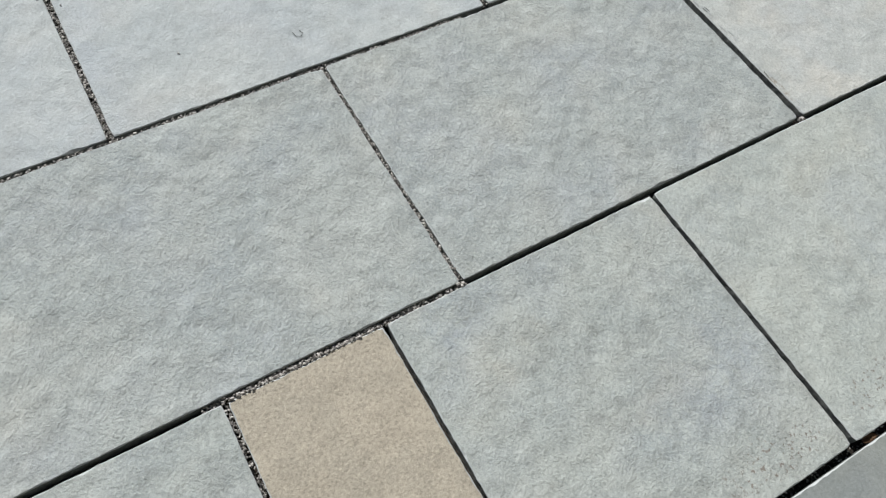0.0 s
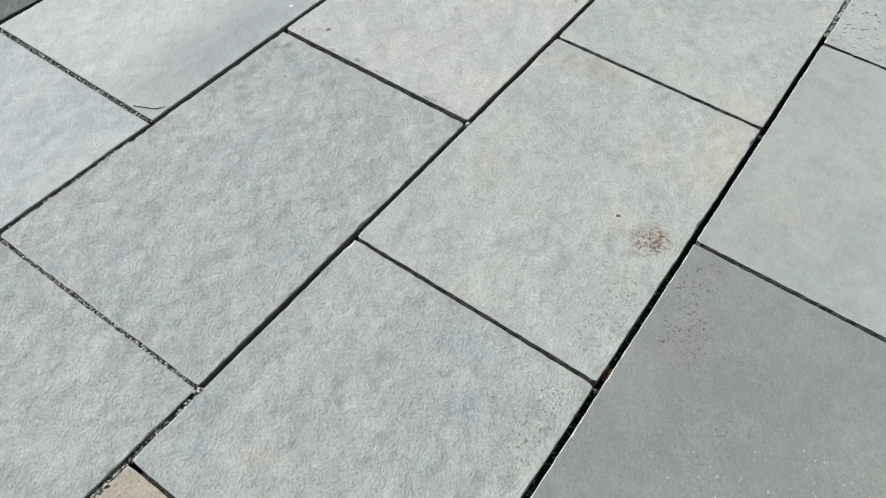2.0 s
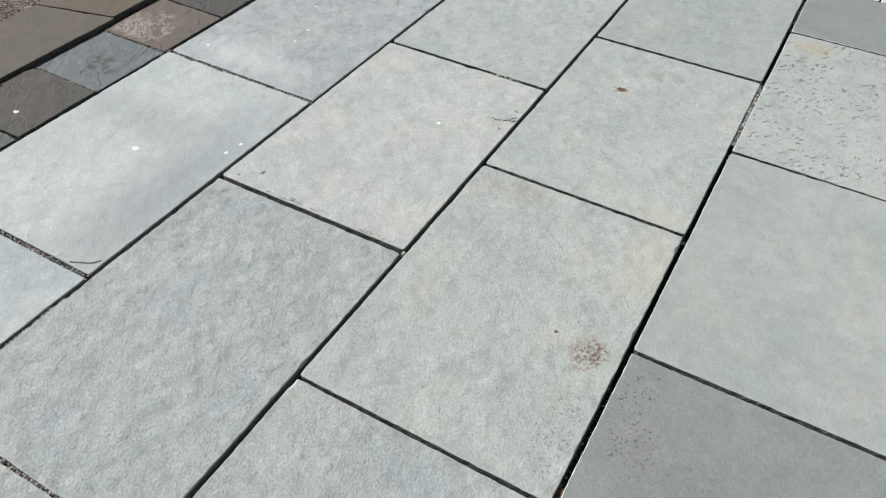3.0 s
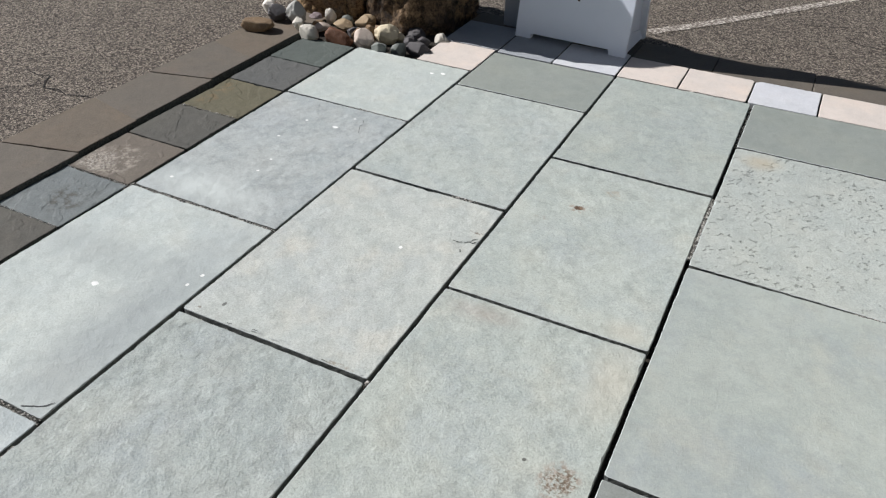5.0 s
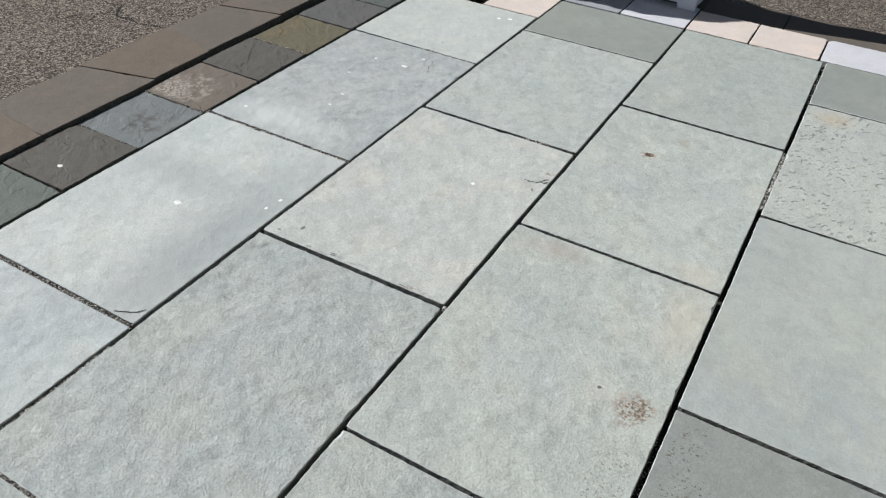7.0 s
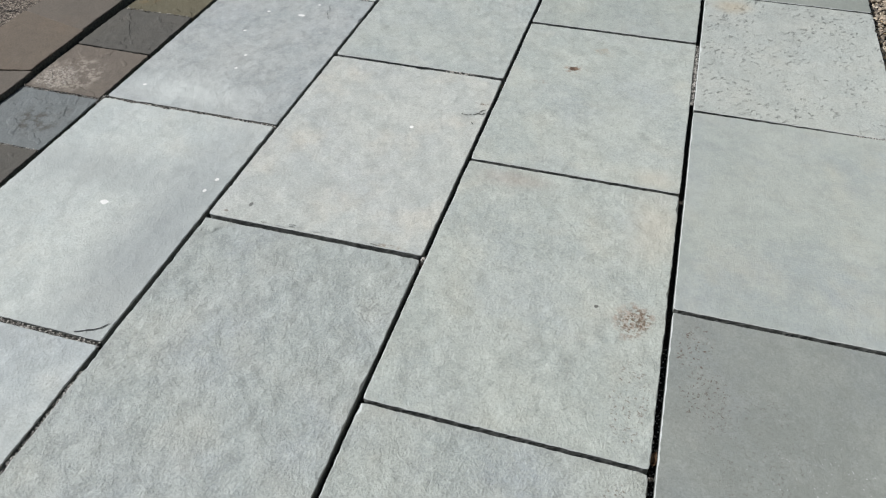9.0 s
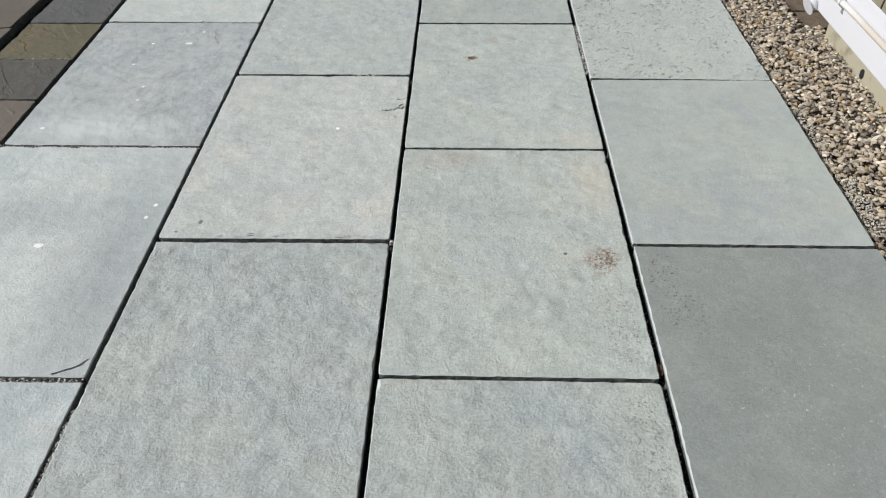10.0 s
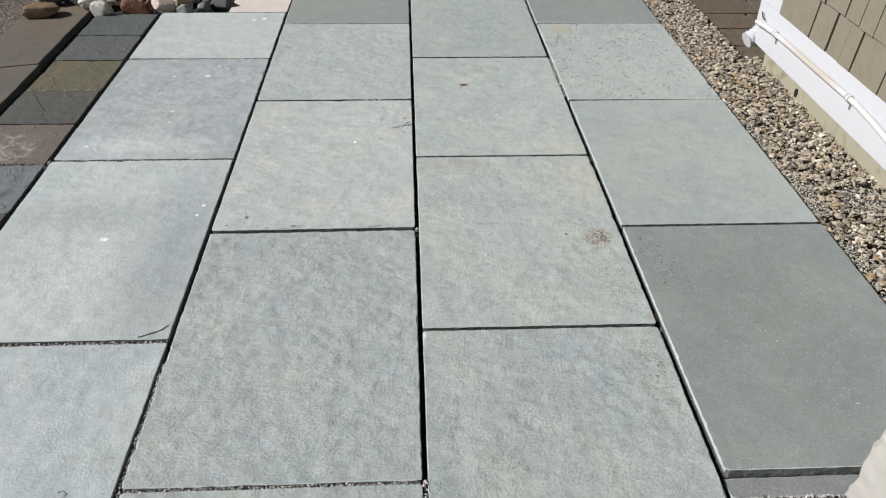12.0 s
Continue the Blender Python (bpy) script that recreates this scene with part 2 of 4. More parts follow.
def asphalt_material():
    m = Mat("asphalt", rough=0.9, spec=0.25)
    agg = m.voronoi(165, "Color")
    bw = m.n("ShaderNodeRGBToBW")
    m.link(agg, bw.inputs[0])
    base = m.mix(m.span(m.noise(1.1, 4), 0.35, 0.65), srgb(100, 92, 84), srgb(116, 108, 99))
    base = m.mix(m.span(m.noise(22, 4, 0.6), 0.40, 0.62, 0.5, 0), base, srgb(76, 70, 64))
    col = m.mix(m.span(bw.outputs[0], 0.50, 0.82, 0, 0.8), base, srgb(190, 179, 164))
    col = m.mix(m.span(bw.outputs[0], 0.44, 0.22, 0, 0.9), col, srgb(42, 39, 37))
    col = m.mix(m.span(m.noise(190, 3, 0.7), 0.50, 0.62, 0, 0.8), col, srgb(46, 43, 40))
    m.bump(m.voronoi(165), 0.0065, 1.0)
    m.bump(m.noise(190, 3), 0.004)
    return m.done(col)


def grit_material(name, dark, light, scale):
    m = Mat(name, rough=0.95, spec=0.2)
    col = m.mix(m.span(m.noise(scale, 3, 0.7), 0.4, 0.62), dark, light)
    m.bump(m.noise(scale, 3, 0.7), 0.006)
    return m.done(col)


def pebble_material(name, *colours, fleck=0.35):
    m = Mat(name, rough=0.75, spec=0.35)
    col = colours[0]
    for i, c in enumerate(colours[1:]):
        lo = (i + 1) / len(colours)
        col = m.mix(m.span(m.island, lo - 0.01, lo + 0.01), col, c)
    col = m.mix(m.span(m.noise(55, 4, 0.65), 0.42, 0.66, 0, fleck), col, dim(colours[0], 0.55))
    col = m.mix(m.span(m.noise(260, 2, 0.7), 0.58, 0.75, 0, fleck), col, srgb(216, 208, 196))
    m.bump(m.noise(60, 4, 0.6), 0.004)
    m.bump(m.noise(300, 2), 0.0008)
    return m.done(col)


def painted(name, colour, rough=0.5, dirt=0.3, dirt_colour=None, streak=None):
    m = Mat(name, rough=rough, spec=0.4)
    col = m.mix(m.span(m.noise(14, 5, 0.6), 0.5, 0.75, 0, dirt), colour, dirt_colour or dim(colour, 0.7))
    col = m.mix(m.span(m.noise(160, 2), 0.6, 0.8, 0, dirt * 0.5), col, dim(colour, 0.75))
    if streak:
        col = m.mix(m.span(m.noise(60, 3, stretch=(1, 1, 0.08)), 0.5, 0.75, 0, streak), col, dim(colour, 0.72))
    m.bump(m.noise(90, 3), 0.0006)
    return m.done(col)


M_ASPHALT = asphalt_material()
M_BED = grit_material("joint_bedding", srgb(38, 36, 33), srgb(78, 73, 66), 240)
M_GRAVELBED = grit_material("gravel_bed", srgb(66, 58, 49), srgb(112, 101, 87), 110)
M_GRIT = pebble_material("joint_grit", srgb(124, 122, 117), srgb(168, 166, 160), srgb(74, 72, 69), srgb(200, 198, 192), fleck=0.15)
M_GRAVEL = pebble_material("pea_gravel", srgb(162, 151, 132), srgb(184, 173, 153), srgb(142, 133, 118), srgb(98, 92, 86), srgb(204, 195, 178), srgb(150, 128, 94), srgb(172, 160, 140), srgb(126, 117, 103), srgb(150, 142, 130), srgb(180, 166, 148), srgb(110, 102, 92), srgb(158, 148, 130), fleck=0.10)
M_FINES = pebble_material("stone_dust", srgb(172, 169, 158), srgb(192, 188, 177), srgb(146, 143, 133), fleck=0.2)
M_CONCRETE = painted("concrete_foundation", srgb(154, 149, 130), 0.9, 0.9, srgb(112, 102, 78))
M_WHITE = painted("white_paint", srgb(193, 195, 199), 0.45, 0.2, srgb(196, 190, 180))


def pipe_material():
    m = Mat("white_pvc", rough=0.4)
    clean = m.mix(m.span(m.noise(14, 5, 0.6), 0.5, 0.75, 0, 0.35), srgb(196, 196, 194), srgb(176, 164, 146))
    stain = m.math("MULTIPLY", m.blot(1.487, 1.22, 0.06, 0.24, 0.5, 9.0, 0.2), 0.5)
    m.bump(m.noise(90, 3), 0.0006)
    return m.done(m.mix(stain, clean, srgb(164, 148, 124)))


M_PIPE = pipe_material()
M_SHINGLE = painted("taupe_shingle", srgb(125, 118, 103), 0.75, 0.3, srgb(104, 97, 84), streak=0.5)
M_FELT = painted("dark_underlay", srgb(24, 22, 20), 0.9, 0.3)
M_SIGN = painted("white_plastic", srgb(216, 223, 236), 0.4, 0.05)
M_BLACK = painted("black_paint", srgb(36, 36, 38), 0.5, 0.2)
M_BOARD = painted("grey_board", srgb(150, 152, 158), 0.6, 0.2)
# darker greys that paint joint shade on slab sides; cracks and chips reuse them
M_SIDE = grit_material("shaded_side_and_chip", srgb(104, 109, 107), srgb(126, 131, 128), 60)
M_SHADE_CRACK = grit_material("shaded_side_and_crack", srgb(70, 74, 72), srgb(100, 104, 100), 130)
M_FACE = grit_material("shaded_grey_face", srgb(106, 110, 108), srgb(136, 140, 137), 40)
# bruised edge stone, paled further to paint sunlight along the slab rims
M_EDGE = painted("bruised_sunlit_edge", srgb(172, 178, 177), 0.9, 0.7, srgb(136, 142, 139))
M_LIP = stone_slab("bluestone_lip", srgb(128, 131, 130), 0.2, 0.2, 0.3, mottle=0.5)


def line_material():
    m = Mat("worn_road_paint", rough=0.8)
    worn = m.span(m.noise(70, 4, 0.7), 0.49, 0.58)
    col = m.mix(worn, srgb(104, 96, 88), srgb(206, 200, 190))
    m.bump(m.voronoi(150), 0.003, 0.8)
    return m.done(col)


def boulder_material(name, tan, brown, grey):
    m = Mat(name, rough=0.9, spec=0.25)
    col = m.mix(m.span(m.noise(5, 5, 0.65), 0.40, 0.62), tan, brown)
    col = m.mix(m.span(m.noise(9, 5, 0.7), 0.52, 0.68), col, grey)
    col = m.mix(m.span(m.noise(34, 5, 0.75), 0.48, 0.60, 0, 0.75), col, dim(brown, 0.35))
    col = m.mix(m.span(m.noise(90, 4, 0.75), 0.48, 0.62, 0, 0.7), col, dim(brown, 0.4))
    m.bump(m.noise(16, 6, 0.65), 0.03)
    m.bump(m.noise(120, 4, 0.7), 0.004)
    return m.done(col)


M_LINE = line_material()
M_BOULDER = boulder_material("boulder_tan", srgb(168, 140, 106), srgb(108, 82, 58), srgb(126, 114, 102))
M_BOULDER_DARK = boulder_material("boulder_dark", srgb(148, 124, 96), srgb(60, 50, 44), srgb(64, 60, 60))
M_GRANITE = painted("granite_pale", srgb(172, 169, 162), 0.9, 0.5, srgb(150, 138, 122))


# ---- builders ----
def thing(name, label, category, at=(0, 0, 0), group="", kind=""):
    ob = new(name)
    ob.empty_display_size = 0.05
    ob.location = at
    return tagged(ob, label, category, group, kind)


def mesh_of(name, bm, material, smooth=False):
    bmesh.ops.recalc_face_normals(bm, faces=bm.faces)
    me = bpy.data.meshes.new(name)
    bm.to_mesh(me)
    bm.free()
    me.materials.append(material)
    if smooth:
        for p in me.polygons:
            p.use_smooth = True
        me.set_sharp_from_angle(angle=radians(32))
    return me


def part(name, bm, material, parent, label="", smooth=False, at=None):
    """One mesh object under a thing; the bmesh is in the parent's own space, or about the place at."""
    ob = new(name, mesh_of(name, bm, material, smooth))
    ob.parent = parent
    if at:
        ob.location = at
    return tagged(ob, label)


def box(bm, lo, hi, bevel=0.0):
    lo, hi = Vector(lo), Vector(hi)
    got = bmesh.ops.create_cube(bm, size=1.0, matrix=Matrix.Translation((lo + hi) / 2) @ Matrix.Diagonal((*(hi - lo), 1)))
    if bevel:
        edges = list({e for v in got["verts"] for e in v.link_edges})
        bmesh.ops.bevel(bm, geom=edges, offset=bevel, segments=2, affect="EDGES", profile=0.6)
    return bm


def slab_bmesh(w, d, thick, seed, ragged=0.0022, step=0.011, chip=1.0, slant=(0.0, 0.0), clean=0.0015):
    """A stone of w by d about its own middle, its top at z 0, with uneven worn edges and corners.
    slant: by how much the near and the far end run askew; clean: the depth of the sides kept free of the painted shade."""
    rnd = random.Random(seed)
    off = Vector((rnd.uniform(-50, 50), rnd.uniform(-50, 50), 0))
    hx, hy = w / 2, d / 2
    nx, ny = max(3, int(w / step)), max(3, int(d / step))
    ring = [(-hx + w * i / nx, -hy) for i in range(nx)] + [(hx, -hy + d * i / ny) for i in range(ny)]
    ring += [(hx - w * i / nx, hy) for i in range(nx)] + [(-hx, hy - d * i / ny) for i in range(ny)]
    radius = {(a, b): rnd.uniform(0.002, 0.009) for a in (-1, 1) for b in (-1, 1)}
    bm = bmesh.new()
    loops = [[], [], [], []]
    for x, y in ring:
        p = Vector((x, y, 0)) * 9 + off
        wob = noise.noise(p) * ragged * 0.7 + noise.noise(p * 7) * ragged * 0.55
        bite = 0.0016 + 0.0022 * chip * max(-0.3, noise.noise(p * 5 + off)) + 0.020 * chip * max(0, noise.noise(p * 2.2 - off) - 0.46)
        bite = max(0.0007, bite)
        r = radius[(1 if x > 0 else -1, 1 if y > 0 else -1)]
        for loop, inset, z in zip(loops, (bite, 0.0, wob * 0.6, wob * 0.9), (0.0, -bite * 0.8, -clean - bite * 0.8, -thick)):
            bx, by, rr = hx + wob - inset, hy + wob - inset, r + inset
            px, py = max(-bx, min(bx, x * bx / hx)), max(-by, min(by, y * by / hy))
            ex, ey = abs(px) - (bx - rr), abs(py) - (by - rr)
            if ex > 0 and ey > 0:
                k = rr / max(math.hypot(ex, ey), rr)
                px, py = math.copysign(bx - rr + ex * k, px), math.copysign(by - rr + ey * k, py)
            py += (slant[0] + (slant[1] - slant[0]) * (y + hy) / d) * x / w
            loop.append(bm.verts.new((px, py, z)))
    k = len(ring)
    bm.faces.new(loops[0])
    for n, (a, b) in enumerate(zip(loops, loops[1:])):
        for i in range(k):
            j = (i + 1) % k
            # only the left side takes the pale edge colour, as sunlight painted on
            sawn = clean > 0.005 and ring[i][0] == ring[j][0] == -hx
            near_side = ring[i][1] == ring[j][1] == -hy      # a darker grey on the near end paints its shade
            deep = 4 if near_side else 3 if ring[i][0] == ring[j][0] == hx else 1
            bm.faces.new((a[i], b[i], b[j], a[j])).material_index = (2, 2 if sawn else 1 if clean > 0.005 and not near_side else 4 if near_side else 0, deep)[n]
    return bm


SEED = [100]


def lay(name, x0, x1, y0, y1, material, parent, z=0.0, thick=0.034, turn=0.0, label="", tilt=(0, 0), bright=False, **more):
    """Lays one stone into the rectangle x0..x1, y0..y1 of the plan."""
    SEED[0] += 1
    ob = part(name, slab_bmesh(x1 - x0, y1 - y0, thick, SEED[0], **more), material, parent, label)
    ob.data.materials.append(M_SHADE_CRACK)
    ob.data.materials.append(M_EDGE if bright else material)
    ob.data.materials.append(M_SIDE if bright else M_SHADE_CRACK)
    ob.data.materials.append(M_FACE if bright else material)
    ob.matrix_local = pose((x0 + x1) / 2, (y0 + y1) / 2, z, tilt[0], tilt[1], turn)
    return ob


def rock_bmesh(sx, sy, sz, seed, rough=0.18, facet=0.0, level=3, squash=0.0, crag=0.4):
    """A stone of about these full sizes, standing on z 0. facet: how many flat faces are struck off."""
    rnd = random.Random(seed)
    bm = bmesh.new()
    bmesh.ops.create_icosphere(bm, subdivisions=level, radius=0.5)
    off = Vector((rnd.uniform(-40, 40), rnd.uniform(-40, 40), rnd.uniform(-40, 40)))
    for v in bm.verts:
        n = v.co.normalized()
        v.co *= 1 + rough * (noise.noise(n * 1.3 + off) + 0.55 * noise.noise(n * 3.1 - off) + 0.3 * noise.noise(n * 7 + off) + crag * (0.25 * noise.noise(n * 15 - off) + 0.16 * noise.noise(n * 31 + off)))
        if squash:
            v.co = Vector([math.copysign(min(abs(c), 0.5) ** (1 - squash) * 0.5 ** squash, c) for c in v.co])
    for _ in range(int(facet)):
        n = Vector((rnd.uniform(-1, 1), rnd.uniform(-1, 1), rnd.uniform(-0.5, 1))).normalized()
        far = rnd.uniform(0.30, 0.41)
        for v in bm.verts:
            over = v.co.dot(n) - far
            if over > 0:
                v.co -= n * over * 0.92
    for v in bm.verts:
        v.co = Vector((v.co.x * sx, v.co.y * sy, v.co.z * sz))
    lo = min(v.co.z for v in bm.verts)
    for v in bm.verts:
        v.co.z -= lo + 0.04 * sz
        v.co.z = max(v.co.z, 0.0)
    return bm


def scatter(name, material, parent, spots, label, category, level=1, rough=0.35, facets=0, flat=(0.5, 0.8)):
    """Many small stones in one mesh. spots: (x, y, z, size, seed); facets: flat faces struck off each; flat: height to size."""
    base = []
    for s in range(14):
        own = random.Random(s * 31 + 7)
        b = bmesh.new()
        bmesh.ops.create_icosphere(b, subdivisions=level, radius=0.5)
        off = Vector((s * 7.3, s * 3.1, s))
        co = [v.co * (1 + rough * noise.noise(v.co.normalized() * 1.7 + off) * 1.6) for v in b.verts]
        for _ in range(facets):
            n = Vector((own.uniform(-1, 1), own.uniform(-1, 1), own.uniform(-0.7, 1))).normalized()
            far = own.uniform(0.26, 0.38)
            co = [c - n * max(0.0, c.dot(n) - far) * 0.95 for c in co]
        base.append((co, [[v.index for v in f.verts] for f in b.faces]))
        b.free()
    verts, faces = [], []
    for x, y, z, size, seed in spots:
        rnd = random.Random(seed)
        co, fs = base[rnd.randrange(14)]
        m = pose(x, y, z, rnd.uniform(-22, 22), rnd.uniform(-22, 22), rnd.uniform(0, 360)) @ Matrix.Diagonal((size * rnd.uniform(0.95, 1.6), size * rnd.uniform(0.75, 1.1), size * rnd.uniform(*flat), 1))
        k = len(verts)
        verts += [tuple(m @ c) for c in co]
        faces += [[k + i for i in f] for f in fs]
    me = bpy.data.meshes.new(name)
    me.from_pydata(verts, [], faces)
    me.materials.append(material)
    ob = new(name, me)
    ob.parent = parent
    return tagged(ob, label, category, kind="stuff")


def tube(bm, points, radius, sides=12):
    """A round pipe along a line of points."""
    pts = [Vector(p) for p in points]
    rings = []
    for i, p in enumerate(pts):
        d = (pts[min(i + 1, len(pts) - 1)] - pts[max(i - 1, 0)]).normalized()
        a = d.cross(Vector((0, 0, 1)) if abs(d.z) < 0.9 else Vector((1, 0, 0))).normalized()
        b = d.cross(a)
        r = radius[i] if isinstance(radius, (list, tuple)) else radius
        rings.append([bm.verts.new(p + r * (math.cos(t) * a + math.sin(t) * b)) for t in [2 * math.pi * k / sides for k in range(sides)]])
    for r, s in zip(rings, rings[1:]):
        for k in range(sides):
            bm.faces.new((r[k], r[(k + 1) % sides], s[(k + 1) % sides], s[k]))
    bm.faces.new(rings[0]), bm.faces.new(list(reversed(rings[-1])))
    return bm


# ---- ground ----
ASPHALT_Z = -0.022
bm = bmesh.new()
bmesh.ops.create_grid(bm, x_segments=60, y_segments=60, size=60)
for v in bm.verts:
    v.co.z = ASPHALT_Z - 0.03
ground = tagged(new("ground", mesh_of("ground", bm, M_GRAVELBED)), "compacted stone base under paving and asphalt", "ground", kind="structure")


def sheet(name, rects, z, material, label, category, thick=0.02):
    bm = bmesh.new()
    for x0, x1, y0, y1 in rects:
        box(bm, (x0, y0, z - thick), (x1, y1, z))
    return tagged(new(name, mesh_of(name, bm, material)), label, category, kind="structure")


road = sheet("road", [(-60, -1.864, -60, 60), (-1.864, 60, 3.17, 60)], ASPHALT_Z, M_ASPHALT, "worn brown-grey asphalt car park with pale aggregate", "asphalt")
bedding = sheet("pavement_bed", [(-1.62, 1.222, -3.0, 2.93)], -0.026, M_BED, "dark gritty bedding showing in the open joints", "bedding")


def strip(name, points, width, z, material, parent, label, seed=1, fray=0.4):
    """A flat ragged strip along points on the ground: a crack or a painted line."""
    rnd = random.Random(seed)
    line = []
    for (x0, y0), (x1, y1) in zip(points, points[1:]):
        n = max(2, int(math.hypot(x1 - x0, y1 - y0) / 0.012))
        line += [(x0 + (x1 - x0) * i / n, y0 + (y1 - y0) * i / n) for i in range(n)]
    line.append(points[-1])
    bm = bmesh.new()
    rows = []
    for i, (x, y) in enumerate(line):
        a, b = Vector(line[max(i - 1, 0)]), Vector(line[min(i + 1, len(line) - 1)])
        d = (b - a).normalized()
        nx, ny = -d.y, d.x
        l, r = (width / 2 * (1 + rnd.uniform(-fray, fray)) for _ in range(2))
        rows.append((bm.verts.new((x + nx * l, y + ny * l, z)), bm.verts.new((x - nx * r, y - ny * r, z))))
    for (a, b), (c, d) in zip(rows, rows[1:]):
        bm.faces.new((a, b, d, c))
    return part(name, bm, material, parent, label)


strip("painted_line", [(-0.75, 2.55 + 0.95), (-0.02, 3.35), (0.30, 3.74), (0.62, 4.15), (1.2, 4.9), (2.4, 6.4)][1:], 0.07, ASPHALT_Z + 0.003, M_LINE, road, "worn white parking line", 5, 0.15)
strip("crack", [(-2.42, 1.42), (-2.33, 1.40), (-2.27, 1.42), (-2.235, 1.36), (-2.19, 1.315), (-2.12, 1.335), (-2.05, 1.31), (-1.96, 1.345), (-1.86, 1.33)], 0.006, ASPHALT_Z + 0.003, M_FELT, road, "dark crack in the asphalt", 3)
strip("crack", [(-2.235, 1.36), (-2.26, 1.30), (-2.33, 1.25), (-2.36, 1.16)], 0.005, ASPHALT_Z + 0.003, M_FELT, road, "", 4)
for i, pts in enumerate(([(0.33, 4.03), (0.36, 3.985), (0.41, 3.955), (0.45, 3.99), (0.54, 3.997)], [(0.62, 3.935), (0.70, 3.885), (0.75, 3.888), (0.82, 3.91), (0.93, 3.963)], [(0.92, 3.76), (1.00, 3.70), (1.06, 3.70), (1.13, 3.686)])):
    strip("crack", pts, 0.008, ASPHALT_Z + 0.0045, M_FELT, road, "", 6 + i, 0.8)

# ---- the bluestone paving ----
paving = thing("pavement", "large pale bluestone slabs laid in four staggered rows", "paving", kind="structure")
XA, XB, XC, XD = (-1.219, -0.617), (-0.605, -0.006), (0.006, 0.600), (0.614, 1.222)
lay("slab", *XA, -2.73, -1.836, M_A_PALE, paving, bright=True)
lay("slab", *XA, -1.826, -0.934, M_A_PALE, paving, bright=True)
lay("slab", *XA, -0.921, -0.034, M_A_PALE, paving, 0.001, label="pale blue-grey bluestone slab", bright=True)
lay("slab", *XA, -0.020, 0.871, M_A_BAND, paving, 0.002, label="pale slab with darker grey bands and white spots", bright=True)
lay("slab", *XA, 0.886, 1.765, M_A_SPOT, paving, 0.000, label="blue-grey mottled slab with white specks", bright=True)
lay("slab", *XA, 1.772, 2.360, M_A_FAR, paving, 0.001, slant=(-0.008, 0.0), label="pale greenish bluestone slab", bright=True)
lay("slab", *XB, -2.27, -1.368, M_CLEFT, paving, bright=True)
lay("slab", *XB, -1.360, -0.466, M_CLEFT, paving, 0.000, label="grey-green slab with a riven surface", bright=True)
lay("slab", *XB, -0.457, 0.433, M_CLEFT, paving, 0.001, slant=(0.0, 0.005), label="grey-green slab with a riven surface", bright=True)
lay("slab", *XB, 0.447, 1.328, M_WARM, paving, 0.003, slant=(0.005, 0.0), label="warm pale grey slab with chipped edges", bright=True)
lay("slab", *XB, 1.346, 2.193, M_PALE, paving, 0.001, label="pale grey bluestone slab", bright=True)
lay("slab", *XB, 2.206, 2.630, M_GREEN, paving, 0.000, label="smooth dark grey-green slab", bright=True)
lay("slab", *XC, -1.85, -0.946, M_NEAR, paving, bright=True)
lay("slab", *XC, -0.936, -0.636, M_TAN, paving, -0.002, label="tan sandstone slab", bright=True)
lay("slab", *XC, -0.628, -0.009, M_NEAR, paving, 0.000, label="pale grey slab with reddish specks at its edge", bright=True)
lay("slab", *XC, 0.000, 0.872, M_RUST, paving, 0.002, label="pale slab with a speckled rust stain", bright=True)
lay("slab", *XC, 0.885, 1.760, M_SPOT, paving, 0.001, label="pale slab with one brown rust spot", bright=True)
lay("slab", *XC, 1.778, 2.634, M_FARG, paving, 0.000, label="greenish grey bluestone slab", bright=True)
lay("slab", *XD, -0.460, 0.426, M_DARK, paving, 0.007, thick=0.04, clean=0.0075, label="smooth dark grey sawn slab", bright=True)
lay("slab", *XD, 0.439, 1.306, M_SMOOTH, paving, 0.006, thick=0.04, clean=0.0075, label="smooth grey-green sawn slab", bright=True)
lay("slab", *XD, 1.3185, 2.180, M_PITTED, paving, 0.004, slant=(-0.010, 0.0), thick=0.04, clean=0.0075, label="pale slab with a pitted surface", bright=True)
lay("slab", *XD, 2.193, 2.632, M_GREEN, paving, 0.003, thick=0.04, clean=0.0075, label="smooth dark grey-green slab", bright=True)
lay("slab", 0.614, 1.222, -0.513, -0.464, M_LIP, paving, -0.014, label="grey stone lip below the slab edge", bright=True)

strip("crack", [(-0.692, -0.014), (-0.672, -0.004), (-0.655, 0.003), (-0.640, 0.013), (-0.628, 0.030)], 0.0028, 0.0035, M_BLACK, paving, "thin dark crack across a slab corner", 9)
for i, pts in enumerate(([(-0.082, 1.098), (-0.066, 1.094), (-0.052, 1.101)], [(-0.046, 1.100), (-0.034, 1.112), (-0.020, 1.108), (-0.012, 1.121)], [(-0.030, 1.112), (-0.026, 1.128), (-0.014, 1.136)], [(-0.040, 1.062), (-0.034, 1.050)])):
    strip("crack", pts, 0.0032, 0.0045, M_SHADE_CRACK, paving, "", 40 + i, 0.9)
